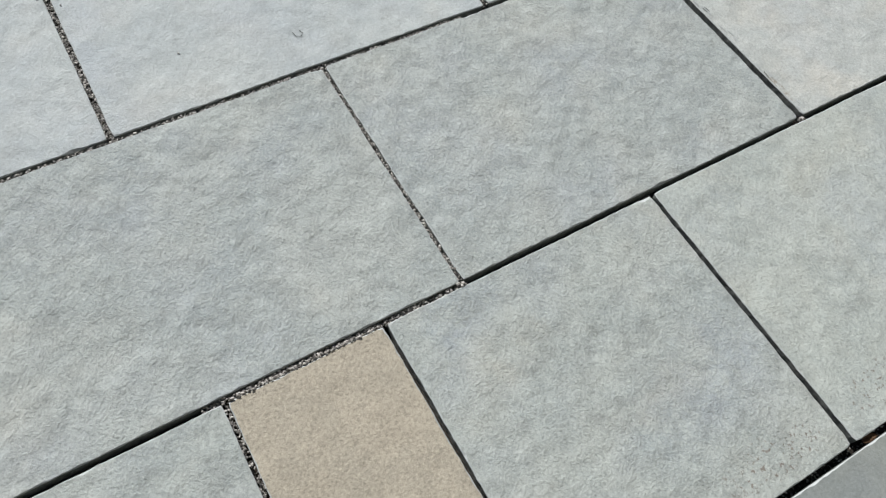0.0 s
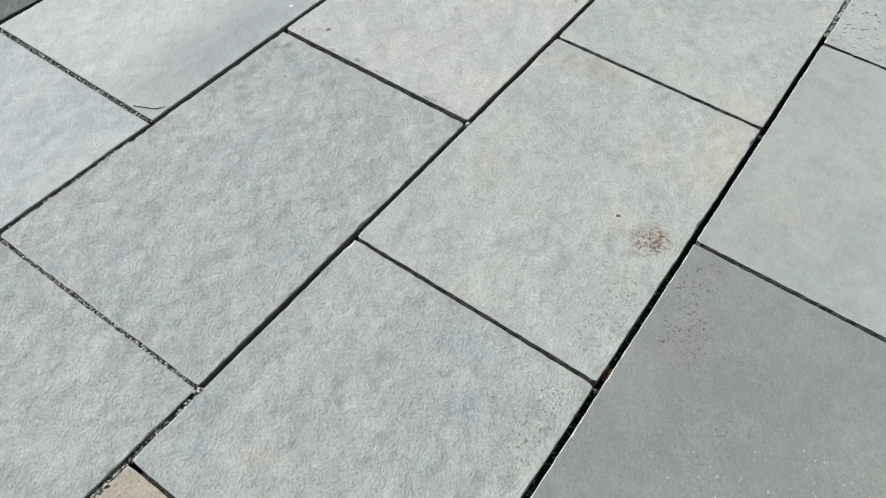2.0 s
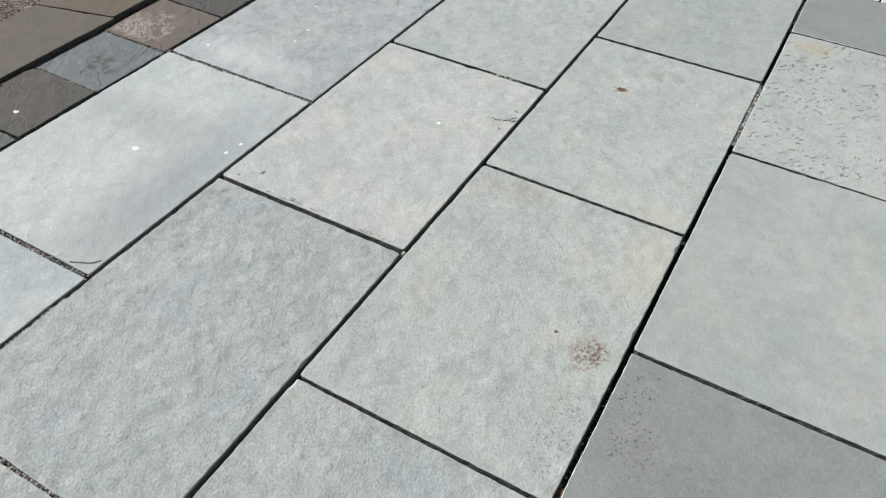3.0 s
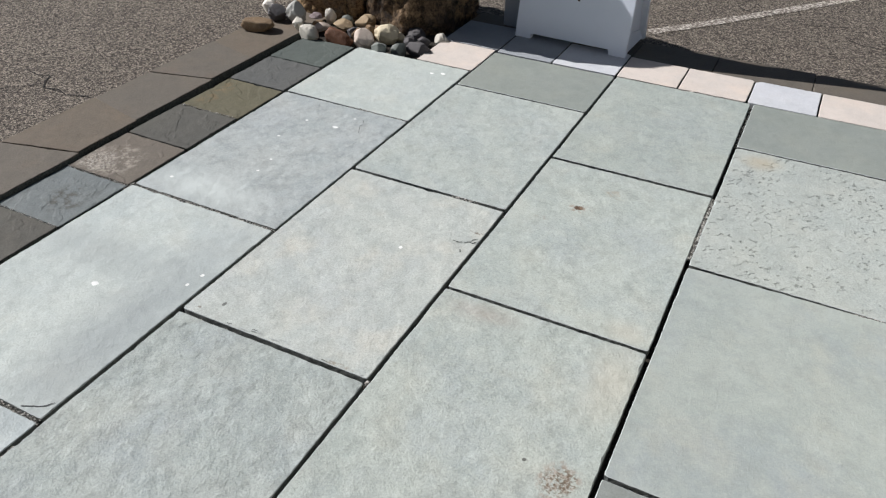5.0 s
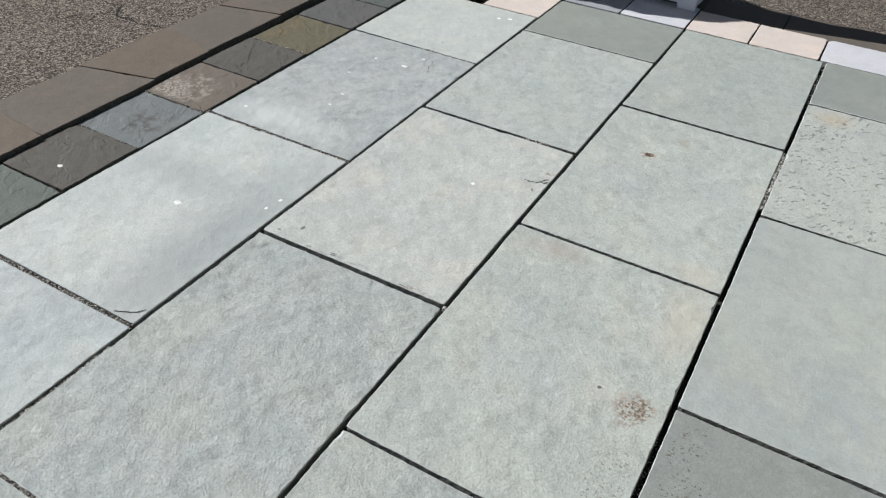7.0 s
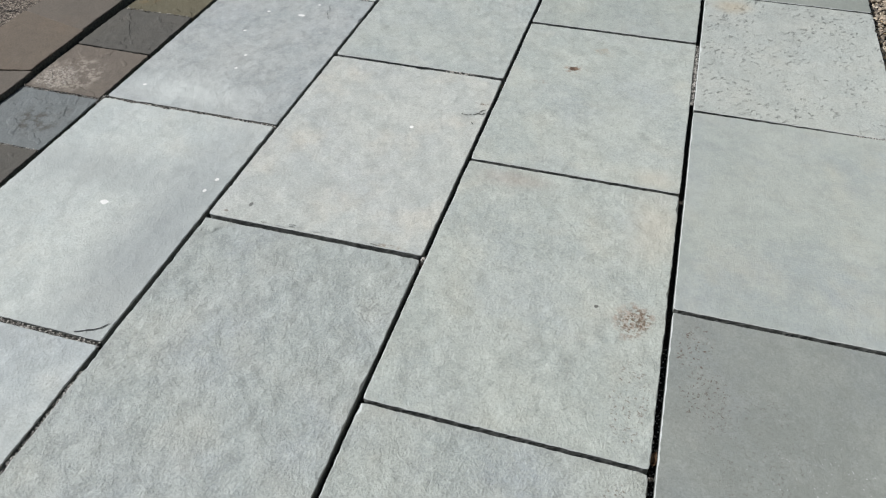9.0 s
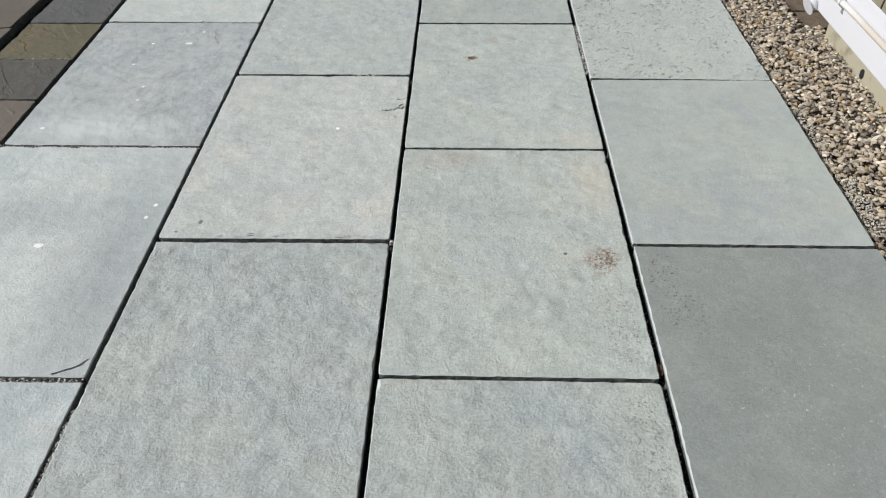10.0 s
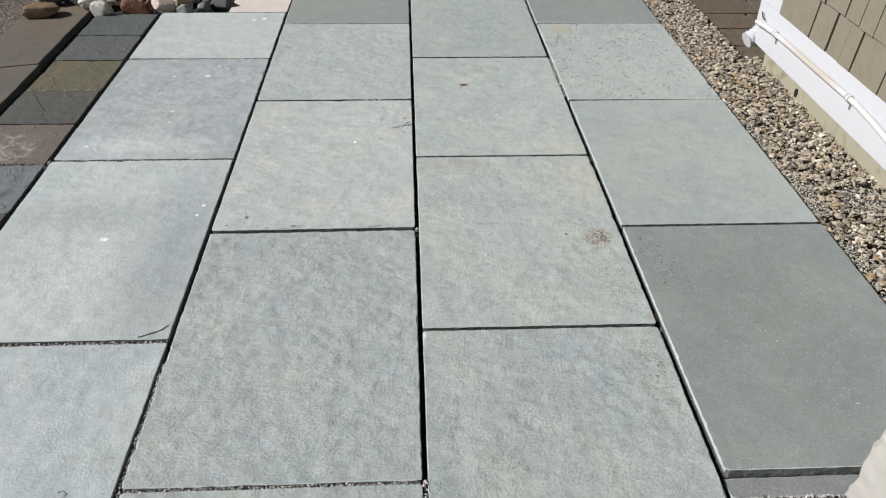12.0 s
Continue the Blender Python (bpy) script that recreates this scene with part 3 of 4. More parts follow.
# flakes broken along the near edge of the warm slab
flakes = random.Random(31)
for i in range(16):
    x, y = flakes.uniform(-0.46, -0.03), 0.4515 + flakes.uniform(0, 0.012)
    strip("chip", [(x, y), (x + flakes.uniform(0.010, 0.026), y + flakes.uniform(-0.003, 0.003))], flakes.uniform(0.002, 0.004), 0.0042, M_EDGE if i % 4 else M_SIDE, paving, "", 60 + i, 0.8)
strip("crack", [(-0.727, -0.478), (-0.712, -0.476), (-0.708, -0.465), (-0.716, -0.458), (-0.726, -0.462)], 0.0016, 0.0025, M_SHADE_CRACK, paving, "", 11, 0.6)
strip("crack", [(-0.775, 1.685), (-0.760, 1.655), (-0.762, 1.632), (-0.745, 1.601), (-0.735, 1.58)], 0.0013, 0.0018, M_SHADE_CRACK, paving, "", 12, 0.7)

# ---- limestone row and slate row ----
far_row = thing("paver_row", "row of small pink and white limestone pavers", "pavers", kind="structure")
lay("paver", -0.900, -0.613, 2.372, 2.660, M_PINK, far_row)
for x0, x1, mat in ((-0.905, -0.608, M_LIME_SHADE), (-0.600, -0.322, M_LIME_SHADE), (-0.315, -0.008, M_MILK), (0.000, 0.277, M_PINK), (0.284, 0.578, M_PINK), (0.586, 0.866, M_MILK), (0.873, 1.165, M_PINK), (1.172, 1.42, M_PINK)):
    lay("paver", x0, x1, 2.668 if x0 < -0.7 else 2.646, 2.990 if x0 < -0.7 else 2.962 if x0 < -0.5 else 2.935 if x0 < -0.1 else 2.905, mat, far_row, 0.0)
back_row = thing("flagstone_row", "brown flagstones between pavers and asphalt", "pavers", kind="structure")
for x0, x1 in ((-0.92, -0.606), (-0.602, -0.008), (-0.004, 0.377), (0.381, 0.824), (0.828, 1.25), (1.254, 1.72)):
    lay("flagstone", x0, x1, 2.998 if x0 < -0.7 else 2.970 if x0 < -0.2 else 2.914, 3.165, M_BROWN, back_row, -0.012)

slates = thing("slate_row", "row of small square slate pavers in mixed colours", "pavers", kind="structure")
ys = (2.358, 2.070, 1.775, 1.462, 1.165, 0.870, 0.570, 0.272, -0.03, -0.33, -0.63, -0.93, -1.23)
for i, mat in enumerate((M_SL_GREEN, M_SL_PURPLE, M_SL_OLIVE, M_SL_GREY, M_SL_WHITE, M_SL_BLUE, M_SL_DARK, M_SL_MOSS, M_SL_GREY, M_SL_DARK, M_SL_PURPLE, M_SL_MOSS)):
    lay("slate_paver", -1.537, -1.243, ys[i + 1] + 0.004, ys[i] - 0.003, mat, slates, -0.004 - 0.002 * (i % 3), thick=0.026, ragged=0.004, chip=1.8)
edging = thing("flagstone_edging", "raised brown flagstone edging beside the asphalt", "pavers", kind="structure")
ends = ((2.62, 2.66), (1.98, 2.06), (1.70, 1.625), (1.235, 1.312), (0.94, 0.858), (0.44, 0.47), (-0.02, -0.06), (-0.5, -0.46), (-0.95, -0.99), (-1.5, -1.5))
INNER = (-1.576, -1.571, -1.565, -1.554, -1.545, -1.539, -1.537, -1.541, -1.537)
for i, mat in enumerate((M_BROWN2, M_BROWN, M_BROWN, M_BROWN2, M_BROWN, M_BROWN2, M_BROWN, M_BROWN, M_BROWN2)):
    (far_in, far_out), (near_in, near_out) = ends[i], ends[i + 1]
    lay("flagstone", -1.868, INNER[i], (near_in + near_out) / 2 + 0.0015, (far_in + far_out) / 2 - 0.0015, mat, edging, 0.008 + 0.003 * (i % 2), thick=0.042, slant=(near_in - near_out, far_in - far_out), ragged=0.004, chip=1.6)
yard = thing("flagstone_yard", "large shaded brown flagstones beyond the house corner", "pavers", kind="structure")
for j, (y0, y1) in enumerate(((1.762, 1.955), (1.969, 2.188), (2.202, 2.408), (2.422, 2.63), (2.644, 2.90))):
    split = 1.735 if j == 2 else 1.86 - 0.04 * (j % 2)
    for x0, x1 in ((1.475, split - 0.007), (split + 0.007, 2.25), (2.264, 2.7)):
        lay("flagstone", x0, x1, y0, y1, M_YARD, yard, -0.028, thick=0.024, ragged=0.006, chip=2.0)

# ---- loose grit in the joints ----
rnd = random.Random(5)
spots = []


def fill(x0, x1, y0, y1, count, z=-0.008, size=0.0035):
    for _ in range(count):
        spots.append((rnd.uniform(x0, x1), rnd.uniform(y0, y1), z + rnd.uniform(-0.004, 0.004), size * rnd.uniform(0.6, 1.5), rnd.random()))


for y in (-0.9275, -0.0275, 0.878):
    fill(-1.21, -0.62, y - 0.007, y + 0.007, 1000, -0.007, 0.0042)
fill(-0.60, -0.01, -0.466, -0.457, 900, -0.005)
fill(-0.006, 0.006, -0.98, -0.46, 800, -0.008)
fill(-0.616, -0.605, -1.2, -0.10, 1300, -0.008)
fill(-0.610, -0.605, -1.2, -0.10, 700, -0.004, 0.0032)
fill(0.001, 0.006, -0.93, -0.64, 260, -0.003, 0.0040)
fill(-0.003, 0.004, -0.470, -0.458, 30, -0.002, 0.0060)
fill(-0.003, 0.004, 0.436, 0.446, 24, -0.003, 0.0060)
for x, y in ((-1.052, -0.912), (-1.062, -0.946), (-1.043, -0.906), (-0.774, -0.726), (-1.02, -0.905)):
    spots.append((x, y, 0.003, 0.0045, x * y))
fill(0.600, 0.613, 1.36, 1.755, 620, -0.005, 0.0042)
fill(0.600, 0.613, 2.20, 2.62, 90, -0.008)
fill(0.600, 0.614, -0.45, 0.35, 260, -0.024)
fill(-1.53, -1.245, 0.867, 0.874, 160, -0.010)
fill(-1.53, -1.245, 0.567, 0.574, 200, -0.008)
fill(-1.53, -1.245, 1.459, 1.466, 160, -0.008)
fill(-1.242, -1.216, 0.85, 0.90, 60, -0.010)
fill(-0.605, -0.01, 0.433, 0.443, 200, -0.014)
fill(0.01, 0.59, -0.946, -0.936, 600, -0.006)
fill(-0.90, -0.622, 1.764, 1.774, 420, -0.002, 0.0036)
fill(-0.20, -0.10, 1.331, 1.343, 60, 0.000, 0.0050)
fill(1.08, 1.218, 1.306, 1.313, 160, 0.002, 0.0034)
fill(0.61, 1.222, -0.62, -0.514, 3800, -0.013, 0.0055)
scatter("joint_grit", M_GRIT, paving, spots, "", "", level=1)

# ---- gravel strip ----
GRIT_PATCHES = ((1.262, 0.64, 0.045, 0.14), (1.455, 0.565, 0.075, 0.075), (1.255, 1.05, 0.03, 0.12), (1.27, 0.30, 0.04, 0.10))


def in_patch(x, y):
    return any(((x - px) / rx) ** 2 + ((y - py) / ry) ** 2 < 1 + 1.2 * noise.noise(Vector((x * 30, y * 30, 2))) for px, py, rx, ry in GRIT_PATCHES)


rnd = random.Random(8)
spots = []
for _ in range(9800):
    y = rnd.uniform(-0.95, 3.1)
    x = rnd.uniform(1.234, 1.535 if y < 1.74 else 1.47)
    if in_patch(x, y) and rnd.random() < 0.8:
        continue
    size = rnd.uniform(0.009, 0.016) if rnd.random() < 0.7 else rnd.uniform(0.015, 0.023)
    rise = 0.027 * max(0.0, min(1.0, (x - 1.30) / 0.2))
    spots.append((x, y, -0.026 + rise + rnd.uniform(0, 0.012), size, rnd.random()))
scatter("gravel", M_GRAVEL, None, spots, "tan and grey pea gravel along the house", "gravel", level=2, rough=0.40, facets=6, flat=(0.42, 0.72))
spots = []
for _ in range(9000):
    y = rnd.uniform(-0.95, 3.0)
    spots.append((rnd.uniform(1.226, 1.27) if rnd.random() < 0.5 else rnd.uniform(1.23, 1.53 if y < 1.74 else 1.46), y, -0.030 + rnd.uniform(0, 0.010), rnd.uniform(0.003, 0.007), rnd.random()))
for px, py, rx, ry in GRIT_PATCHES:
    for _ in range(int(90000 * rx * ry)):
        spots.append((px + rnd.uniform(-rx, rx), py + rnd.uniform(-ry, ry), -0.022 + 0.012 * max(0.0, (px - 1.30) / 0.2) + rnd.uniform(0, 0.008), rnd.uniform(0.003, 0.0075), rnd.random()))
scatter("stone_dust", M_FINES, None, spots, "fine grey stone dust between the gravel", "gravel", level=1)

# ---- house ----
HX, HY = 1.545, 1.745
house = thing("house", "taupe shingled house with white trim", "house", (HX, HY, -0.05), kind="structure")


def hbox(name, lo, hi, mat, label="", bevel=0.0, parent=None):
    o = Vector((HX, HY, -0.05))
    return part(name, box(bmesh.new(), Vector(lo) - o, Vector(hi) - o, bevel), mat, parent or house, label)


hbox("foundation", (HX - 0.030, -4.0, -0.06), (HX + 5, HY - 0.10, 0.072), M_CONCRETE, "stained concrete foundation", 0.004)
hbox("wall", (HX - 0.025, -4.0, 0.0735), (HX + 5, HY - 0.027, 2.6), M_FELT)
hbox("base_trim", (HX - 0.045, -4.0, 0.0735), (HX - 0.0265, HY, 0.252), M_WHITE, "white painted base board", 0.003)
hbox("base_trim", (HX - 0.025, HY - 0.0255, 0.0735), (HX + 5, HY - 0.002, 0.252), M_WHITE, "", 0.003)
hbox("corner_board", (HX - 0.048, HY - 0.165, 0.2535), (HX - 0.0265, HY + 0.002, 2.6), M_WHITE, "white painted corner board", 0.003)
hbox("corner_board", (HX - 0.025, HY - 0.0255, 0.2535), (HX + 0.10, HY, 2.6), M_WHITE, "", 0.003)
hbox("roof", (HX - 0.35, -4.3, 2.61), (HX + 5.3, HY + 0.3, 2.75), M_WHITE)
shingle_wall = bpy.data.objects["wall"]
rest = Vector((HX, HY, -0.05))
rnd = random.Random(21)
widths = (0.105, 0.13, 0.15, 0.175, 0.20)
# the courses that the walk passes close: width and the gap after each shingle
KNOWN = ([(0.274, 0.009), (0.143, 0.015), (0.092, 0.003), (0.089, 0.010), (0.187, 0.009), (0.16, 0.006)],
         [(0.150, 0.008), (0.170, 0.010), (0.151, 0.012), (0.093, 0.003), (0.094, 0.004), (0.175, 0.010)])
bm = box(bmesh.new(), (0, -1, 0), (0.011, 0, 0.160), 0.0)
for v in bm.verts:
    if v.co.z > 0.1:
        v.co.x += 0.011
unit = mesh_of("shingle", bm, M_SHINGLE)
for course in range(9):
    z, y = 0.2540 + 0.1455 * course, HY - 0.167
    known = list(KNOWN[course]) if course < 2 else []
    while y > -1.9:
        w, gap = known.pop(0) if known else (rnd.choice(widths), rnd.choice((0.003, 0.006, 0.009, 0.013)))
        s = new("shingle", unit)
        s.parent = shingle_wall
        s.matrix_local = Matrix.Translation(Vector((HX - 0.0485 + rnd.uniform(-0.001, 0.001), y, z + rnd.uniform(0, 0.004))) - rest) @ pose(0, 0, 0, rnd.uniform(-0.7, 0.7)) @ Matrix.Diagonal((1, w - gap, 1, 1))
        y -= w
bm = bmesh.new()
for course in range(9, 16):
    z, y = 0.2540 + 0.1455 * course, HY - 0.167
    while y > -1.9:
        w = rnd.choice(widths)
        box(bm, Vector((HX - 0.0465, y - w + 0.006, z)) - rest, Vector((HX - 0.028, y, z + 0.144)) - rest)
        y -= w
tagged(part("upper_shingles", bm, M_SHINGLE, shingle_wall), kind="stuff")

bm = tube(bmesh.new(), [(0, 0, 0), (0.012, 0, 0)], 0.0125, 18)
for v in bm.verts:
    v.co.z *= 1.35
part("weep_hole", bm, M_BLACK, house, "small dark weep hole", at=Vector((HX - 0.0335, 1.305, 0.032)) - rest)

# conduit along the base board, with its clips
PX = 1.487
conduit = thing("conduit", "white plastic pipe clipped along the base board", "pipe", (PX, HY, 0.18))
o = Vector((PX, HY, 0.18))
line = []
for i in range(62):
    y = HY - 0.012 - i * 0.03
    rise = 0.166 + 0.021 * (1 - math.exp(-(HY - y) / 0.18))
    sag = 0.0 if y > 0.90 else -0.15 * (0.90 - y) ** 2 / (0.26 + (0.90 - y))
    line.append((PX, y, rise + sag + 0.0012 * math.sin(y * 9)))


def pipe_at(y):
    return min(line, key=lambda p: abs(p[1] - y))[2]


part("pipe", tube(bmesh.new(), [Vector(p) - o for p in line], 0.0105), M_PIPE, conduit, "stained white pipe", smooth=True)
for y in (1.545, 0.915):
    z = pipe_at(y)
    bm = tube(bmesh.new(), [Vector((PX, y - 0.008, z)) - o, Vector((PX, y + 0.008, z)) - o], 0.0134, 14)
    box(bm, Vector((PX + 0.003, y - 0.006, z - 0.036)) - o, Vector((PX + 0.0125, y + 0.006, z - 0.012)) - o, 0.001)
    part("clip", bm, M_WHITE, conduit, "white pipe clip")
    part("gasket", tube(bmesh.new(), [Vector((PX, y + 0.0085, z)) - o, Vector((PX, y + 0.0125, z)) - o], 0.0122, 14), M_BLACK, conduit, "dark ring")
hook = [(PX + 0.004, HY - 0.030, 0.214), (PX + 0.002, HY - 0.040, 0.212), (PX, HY - 0.052, 0.203), (PX + 0.002, HY - 0.070, 0.194)]
part("cable_end", tube(bmesh.new(), [Vector(p) - o for p in hook], 0.0028, 8), M_BLACK, conduit, "short black cable end", smooth=True)

# downspout at the corner
spout = thing("downspout", "white corrugated downspout with a short elbow at the house corner", "downspout", (1.550, HY + 0.044, 0.0))
part("pipe", box(bmesh.new(), (-0.030, -0.028, 0.15), (0.034, 0.028, 2.58), 0.006), M_WHITE, spout)
pts, rad = [], []
for i in range(43):
    a = i / 42 * 0.95
    pts.append((0.002 - 0.185 * (1 - math.cos(a)), -0.026 * a, 0.156 - 0.100 * math.sin(a)))
    rad.append(0.0305 + (0.0045 if i % 6 < 3 else -0.0015))
part("elbow", tube(bmesh.new(), pts, rad, 22), M_WHITE, spout, "corrugated white elbow")

# ---- sandwich board sign ----
sign = thing("sandwich_board", "white plastic sandwich board sign standing on pavers", "sign", (-0.309, 3.050, -0.001))
sign.rotation_euler.z = radians(-2.6)
LEAN, FOOT, TALL = 0.155, 0.17, 1.03


def panel(name, side, deep=0.030):
    """One leaning panel with two feet: outline cut in x and z, then leant."""
    bm = bmesh.new()
    out = [(-0.2935, 0), (-0.207, 0), (-0.205, 0.026), (0.203, 0.026), (0.207, 0), (0.2935, 0), (0.288, TALL - 0.02), (0.268, TALL), (-0.268, TALL), (-0.288, TALL - 0.02)]
    front = [bm.verts.new((x, side * (FOOT - LEAN * z), z)) for x, z in out]
    back = [bm.verts.new((x, side * (FOOT - LEAN * z - deep * (1 - 0.8 * z)), z)) for x, z in out]
    bm.faces.new(front), bm.faces.new(list(reversed(back)))
    for i in range(len(out)):
        j = (i + 1) % len(out)
        bm.faces.new((front[i], front[j], back[j], back[i]))
    bmesh.ops.recalc_face_normals(bm, faces=bm.faces)
    bmesh.ops.bevel(bm, geom=bm.edges[:], offset=0.003, segments=2, affect="EDGES")
    return part(name, bm, M_SIGN, sign)


def gusset(name, rows, thick):
    """A closed side between the panels: rows of (x, half depth to the front, to the back, z), thickened inwards."""
    bm = bmesh.new()
    inward = -1 if rows[0][0] > 0 else 1
    outer = [(bm.verts.new((x, -f, zf)), bm.verts.new((x, k, zk))) for x, f, k, zf, zk in rows]
    inner = [(bm.verts.new((x + inward * thick, -f, zf)), bm.verts.new((x + inward * thick, k, zk))) for x, f, k, zf, zk in rows]
    loop = [a for a, _ in outer] + [b for _, b in reversed(outer)]
    loop2 = [a for a, _ in inner] + [b for _, b in reversed(inner)]
    for (a, b), (c, d), (e, f), (g, h) in zip(outer, outer[1:], inner, inner[1:]):
        bm.faces.new((a, b, d, c)), bm.faces.new((e, g, h, f))
    for i in range(len(loop)):
        j = (i + 1) % len(loop)
        bm.faces.new((loop[i], loop2[i], loop2[j], loop[j]))
    return part(name, bm, M_SIGN, sign)


panel("front_panel", -1)
panel("back_panel", 1, 0.040)
for side in (-1, 1):
    gusset("side_panel", [(side * 0.268, FOOT - 0.04 - LEAN * z, FOOT - 0.045 - LEAN * z, z + (0.045 if z < 0.1 else 0), z) for z in (0.055, 0.40, 0.78)], 0.004)
    gusset("lower_flap", [(side * 0.286, FOOT - 0.033, FOOT - 0.043, 0.012, 0.012), (side * 0.272, FOOT - 0.047, FOOT - 0.050, 0.098, 0.052)], 0.003)
part("lettering_bar", box(bmesh.new(), (0.010, -FOOT - 0.004 + LEAN * 0.232, 0.222), (0.022, -FOOT + 0.0015 + LEAN * 0.232, 0.242)), M_BLACK, sign, "small dark printed mark")
board = thing("leaning_board", "grey upright board beside the sign", "board", (-0.685, 3.055, -0.012))
part("panel", box(bmesh.new(), (-0.050, -0.015, 0), (0.075, 0.02, 0.75), 0.004), M_BOARD, board)

# ---- boulders and beach stones ----
def boulder(name, plan, height, seed, mat, label, taper, back):
    """A standing boulder: its plan is a ring of corners, drawn in towards the top by taper and leant back, with a broken surface."""
    off = Vector((seed * 2.7, seed * 4.1, seed * 1.3))
    mid = Vector((sum(p[0] for p in plan) / len(plan), sum(p[1] for p in plan) / len(plan), 0))
    around = []
    for (x0, y0), (x1, y1) in zip(plan, plan[1:] + plan[:1]):
        n = max(4, int(math.hypot(x1 - x0, y1 - y0) / 0.012))
        around += [Vector((x0 + (x1 - x0) * i / n, y0 + (y1 - y0) * i / n, 0)) - mid for i in range(n)]
    k = len(around)
    around = [sum((around[(i + d) % k] for d in range(-4, 5)), Vector()) / 9 for i in range(k)]
    bm = bmesh.new()
    levels, rings = 84, []
    for lv in range(levels + 1):
        f = lv / levels
        z = -0.05 + (height + 0.05) * (1 - (1 - f) ** 1.35)
        u = max(0.0, z / height)
        size = (1 - taper * u) * (1 - max(0, u - 0.72) ** 2 / 0.0784 * 0.93) ** 0.5
        ring = []
        for p in around:
            q = Vector((p.x * size, p.y * size + back * u * u, z)) + mid
            n = p.normalized()
            w = q * 5 + off
            push = 0.030 * noise.noise(w) + 0.020 * noise.noise(w * 2.3 - off) + 0.013 * noise.noise(w * 5.5) + 0.007 * noise.noise(w * 13) + 0.004 * noise.noise(w * 27)
            crack = max(0, 1 - abs(noise.noise(Vector((w.x * 0.8, w.y * 0.8, w.z * 0.35)) + off)) / 0.05)
            ring.append(bm.verts.new(q + n * (push - 0.022 * crack) * (0.4 + 0.6 * size)))
        rings.append(ring)
    for a, b in zip(rings, rings[1:]):
        for i in range(k):
            bm.faces.new((a[i], a[(i + 1) % k], b[(i + 1) % k], b[i]))
    bm.faces.new(rings[-1]), bm.faces.new(list(reversed(rings[0])))
    for v in bm.verts:
        v.co -= mid
    me = mesh_of(name, bm, mat)
    for p in me.polygons:
        p.use_smooth = True
    ob = new(name, me)
    ob.location = mid + Vector((0, 0, -0.005))
    return tagged(ob, label, "boulder")


boulder("boulder", [(-1.88, 2.74), (-1.78, 2.66), (-1.44, 2.71), (-1.42, 3.08), (-1.62, 3.2), (-1.86, 3.1)], 0.70, 11, M_BOULDER, "rounded tan-brown boulder behind beach stones", 0.18, 0.05)
boulder("boulder", [(-1.415, 2.725), (-1.10, 2.62), (-0.955, 2.82), (-0.93, 3.16), (-1.12, 3.27), (-1.41, 3.2)], 1.10, 14, M_BOULDER_DARK, "tall rough brown and grey standing boulder", 0.17, -0.03)

pillar = thing("stone_pillar", "pale rough-hewn granite pillar of stacked blocks", "pillar", (1.0, -0.64, -0.02))


def hewn(name, lo, hi, seed):
    """A rough-hewn block: a box cut fine, its faces pushed in and out."""
    off = Vector((seed * 3.7, seed * 1.9, seed * 5.3))
    bm = box(bmesh.new(), lo, hi)
    bmesh.ops.subdivide_edges(bm, edges=bm.edges[:], cuts=22, use_grid_fill=True)
    mid = (Vector(lo) + Vector(hi)) / 2
    for v in bm.verts:
        p = v.co * 9 + off
        push = 0.012 * noise.noise(p) + 0.006 * noise.noise(p * 3) + 0.003 * noise.noise(p * 8)
        d = v.co - mid
        edge = sorted(abs(d[i]) / (hi[i] - lo[i]) * 2 for i in range(3))[1]
        v.co += d.normalized() * (push - 0.02 * max(0, edge - 0.86) / 0.14)
    return part(name, bm, M_GRANITE, pillar, smooth=True)


hewn("block", (-0.155, -0.14, 0.0), (0.17, 0.14, 0.215), 2)
hewn("block", (-0.165, -0.15, 0.212), (0.16, 0.13, 0.43), 5)

STONE_MATS = {
    "tan": pebble_material("stone_tan", srgb(156, 136, 108)),
    "brown": pebble_material("stone_brown", srgb(122, 101, 76)),
    "red": pebble_material("stone_red", srgb(98, 64, 44)),
    "white": pebble_material("stone_white", srgb(222, 216, 206), fleck=0.2),
    "cream": pebble_material("stone_cream", srgb(206, 194, 168), fleck=0.2),
    "pink": pebble_material("stone_pink", srgb(196, 182, 170), fleck=0.25),
    "grey": pebble_material("stone_grey", srgb(160, 160, 156), fleck=0.15),
    "light": pebble_material("stone_light_grey", srgb(186, 182, 172), fleck=0.15),
    "purple": pebble_material("stone_purple", srgb(120, 108, 110), fleck=0.15),
    "slate": pebble_material("stone_slate", srgb(114, 119, 115), fleck=0.15),
    "dark": pebble_material("stone_dark", srgb(82, 80, 82), fleck=0.15),
}
WORDS = {"tan": "tan", "brown": "brown", "red": "dark red-brown", "white": "white", "cream": "cream", "pink": "pinkish white", "grey": "grey", "light": "light grey", "purple": "purple-grey", "slate": "slate-green", "dark": "dark grey"}


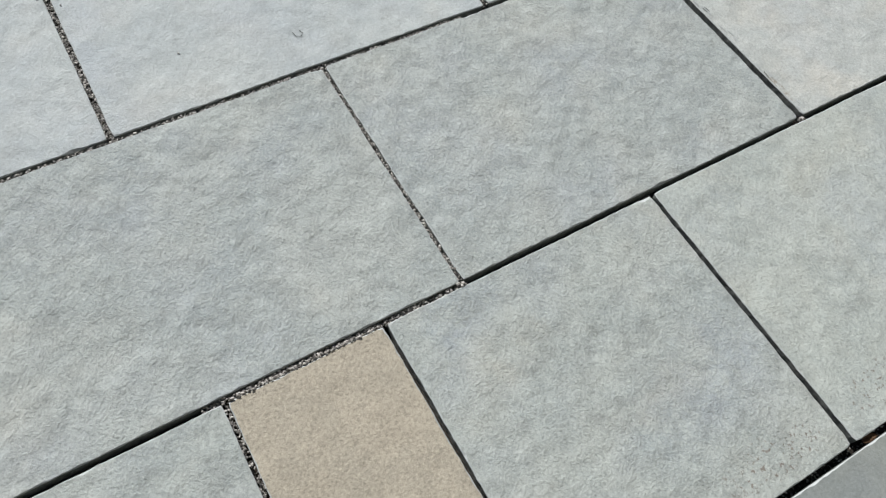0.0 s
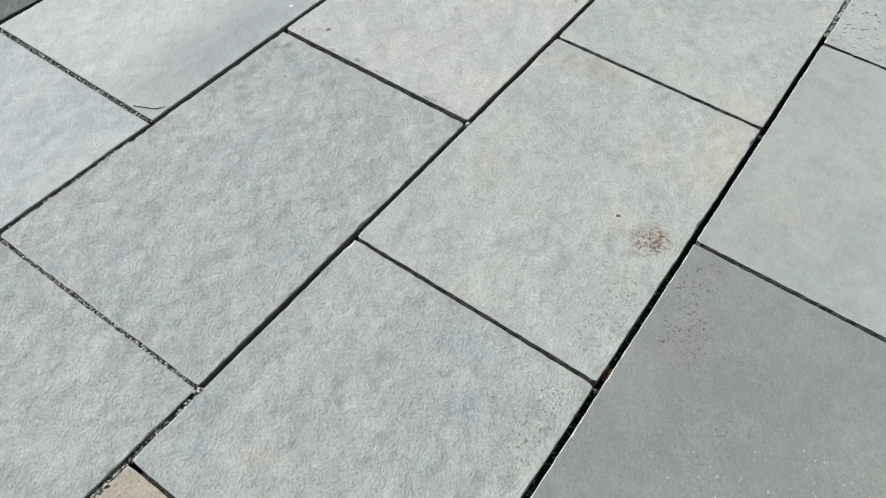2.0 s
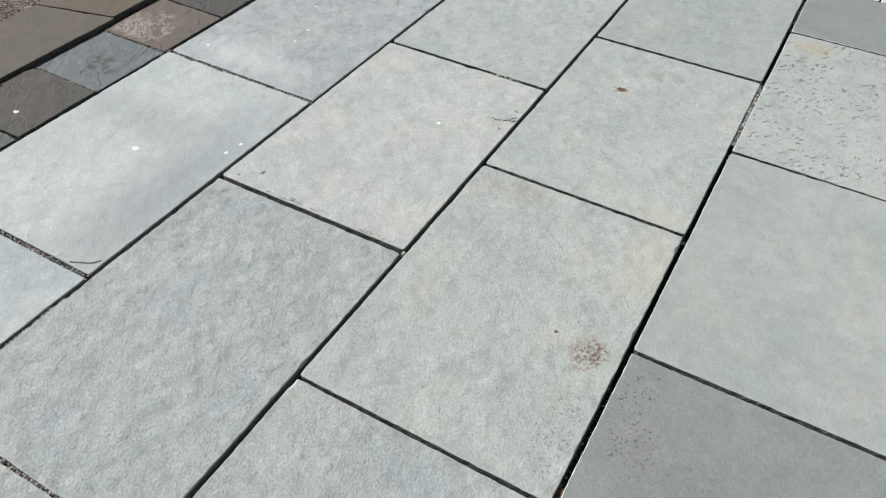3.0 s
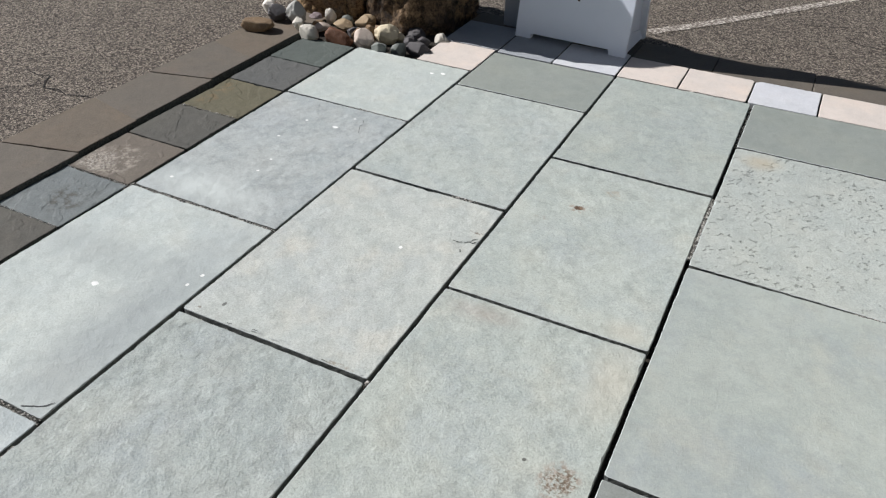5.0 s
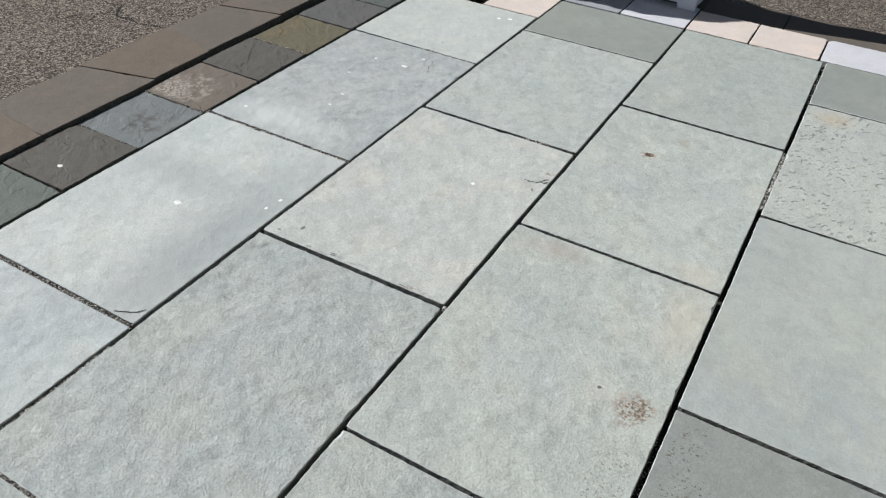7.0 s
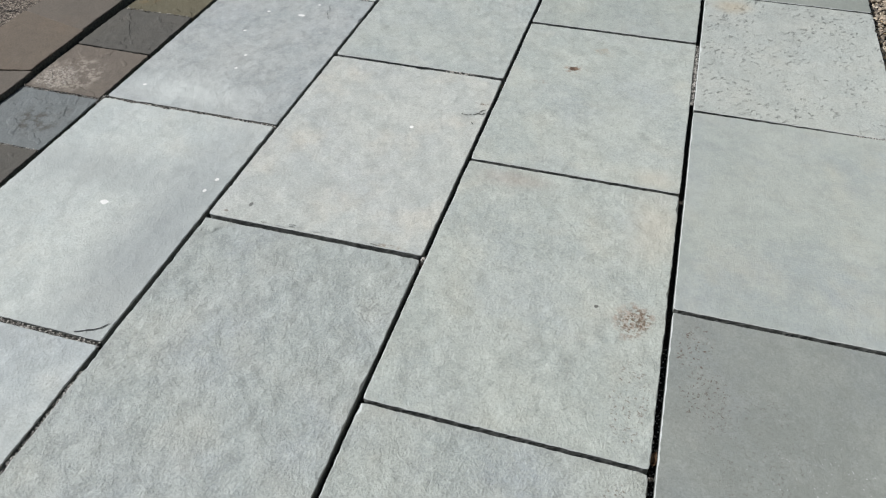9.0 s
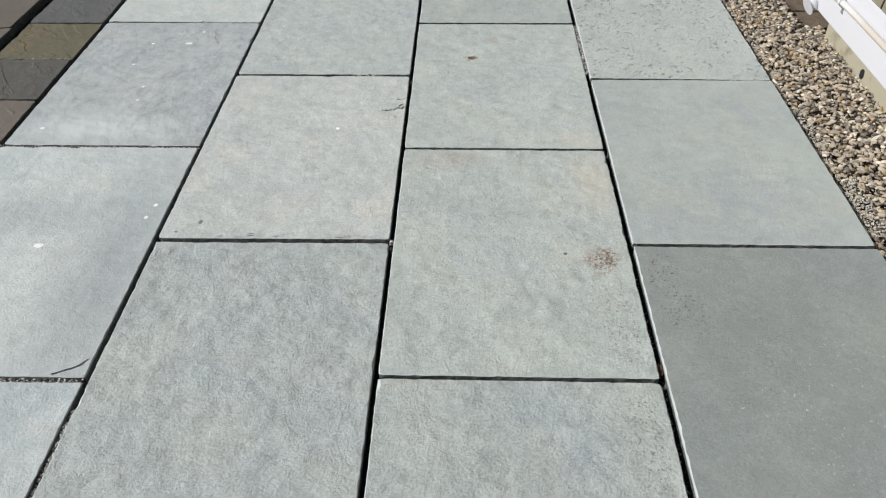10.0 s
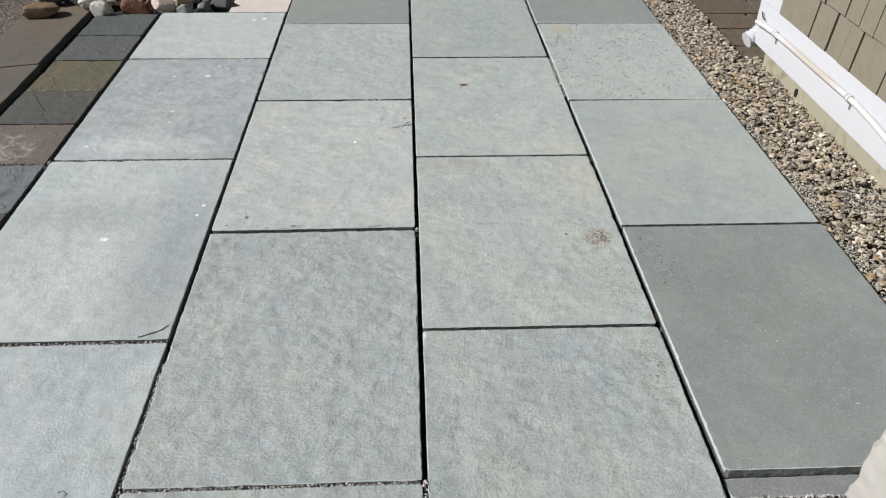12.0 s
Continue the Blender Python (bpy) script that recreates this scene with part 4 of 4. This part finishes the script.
def stone(x, y, w, h, kind, depth=0.8, angular=False, turn=0.0, z=-0.010, seed=0):
    SEED[0] += 1
    ob = new("beach_stone", mesh_of("beach_stone", rock_bmesh(w * 1.04, w * depth, h * 1.08, SEED[0] + seed, 0.26 if angular else 0.17, 9 if angular else 2, 4, 0.12 if angular else 0.0, 0.8 if angular else 0.2), STONE_MATS[kind], True))
    ob.matrix_world = pose(x, y, z, 0, 0, turn or (SEED[0] * 47) % 70 - 35)
    shape = "angular" if angular else "rounded"
    return tagged(ob, f"{shape} {WORDS[kind]} beach stone in the pile", "stone", "beach stones")


stone(-1.777, 2.290, 0.165, 0.070, "brown", angular=True, z=0.008)
stone(-1.882, 2.531, 0.118, 0.074, "white", angular=True, seed=900, z=0.01)
stone(-1.766, 2.459, 0.105, 0.082, "dark", angular=True, z=0.01)
stone(-1.656, 2.464, 0.103, 0.105, "grey", angular=False, z=0.01)
stone(-1.640, 2.607, 0.090, 0.054, "purple", angular=False, z=-0.03)
stone(-1.566, 2.631, 0.061, 0.078, "white", angular=False, z=-0.03)
stone(-1.513, 2.361, 0.104, 0.082, "light", angular=False, z=-0.03)
stone(-1.599, 2.394, 0.061, 0.061, "light", angular=False, z=0.01)
stone(-1.547, 2.513, 0.113, 0.057, "pink", angular=True, z=-0.03)
stone(-1.473, 2.662, 0.068, 0.058, "slate", angular=False, z=-0.03)
stone(-1.366, 2.668, 0.124, 0.076, "tan", angular=True, z=-0.03)
stone(-1.442, 2.585, 0.123, 0.061, "tan", angular=True, z=-0.03)
stone(-1.356, 2.397, 0.146, 0.085, "red", angular=True, z=-0.03)
stone(-1.230, 2.427, 0.114, 0.094, "pink", angular=False, z=-0.03)
stone(-1.159, 2.538, 0.123, 0.095, "cream", angular=False, z=-0.03)
stone(-1.106, 2.579, 0.059, 0.059, "cream", angular=False, z=-0.03)
stone(-1.114, 2.378, 0.076, 0.074, "slate", angular=True, z=-0.03)
stone(-1.031, 2.419, 0.080, 0.070, "slate", angular=True, z=-0.03)
stone(-1.061, 2.668, 0.105, 0.053, "dark", angular=False, z=-0.03)
stone(-1.031, 2.531, 0.060, 0.055, "dark", angular=False, z=-0.03)
stone(-0.983, 2.593, 0.073, 0.049, "dark", angular=True, z=-0.03)
stone(-0.942, 2.474, 0.132, 0.069, "dark", angular=True, z=-0.03)
stone(-0.911, 2.653, 0.083, 0.059, "light", angular=False, z=-0.03)
stone(-1.792, 2.614, 0.086, 0.050, "tan", angular=False, z=-0.03)
stone(-1.319, 2.516, 0.070, 0.064, "brown", angular=True, z=-0.03)
stone(-1.266, 2.636, 0.061, 0.047, "brown", angular=True, z=-0.03)

stone(-1.560, 2.515, 0.085, 0.060, "brown", angular=True, z=-0.03)
stone(-1.345, 2.520, 0.080, 0.065, "dark", angular=True, z=-0.03)
stone(-1.265, 2.560, 0.090, 0.070, "brown", angular=True, z=-0.03)
stone(-1.180, 2.590, 0.070, 0.060, "red", z=-0.03)
stone(-1.040, 2.560, 0.065, 0.055, "dark", z=-0.03)
stone(-1.700, 2.480, 0.085, 0.060, "dark", angular=True, z=0.010)
stone(-1.415, 2.455, 0.055, 0.045, "light", z=-0.03)
stone(-0.960, 2.500, 0.060, 0.050, "dark", angular=True, z=-0.03)

# ---- a dead leaf caught in the joint ----
bm = bmesh.new()
rows = []
for i in range(9):
    f = i / 8
    wide = 0.007 * math.sin(math.pi * min(1, f * 0.92 + 0.06)) + 0.0006
    rows.append([bm.verts.new((k * wide, 0.032 * (f - 0.5), 0.003 + 0.004 * abs(k) + 0.005 * (f - 0.5) ** 2 * 4)) for k in (-1, -0.5, 0, 0.5, 1)])
for a, b in zip(rows, rows[1:]):
    for k in range(4):
        bm.faces.new((a[k], a[k + 1], b[k + 1], b[k]))
bmesh.ops.solidify(bm, geom=bm.faces[:], thickness=0.0005)
leaf = new("dead_leaf", mesh_of("dead_leaf", bm, painted("dry_leaf", srgb(96, 74, 54), 0.8, 0.6, srgb(60, 46, 36)), True))
leaf.matrix_world = pose(0.605, 0.03, -0.012, 8, 12, -6)
tagged(leaf, "dry brown curled leaf caught in a joint", "leaf")
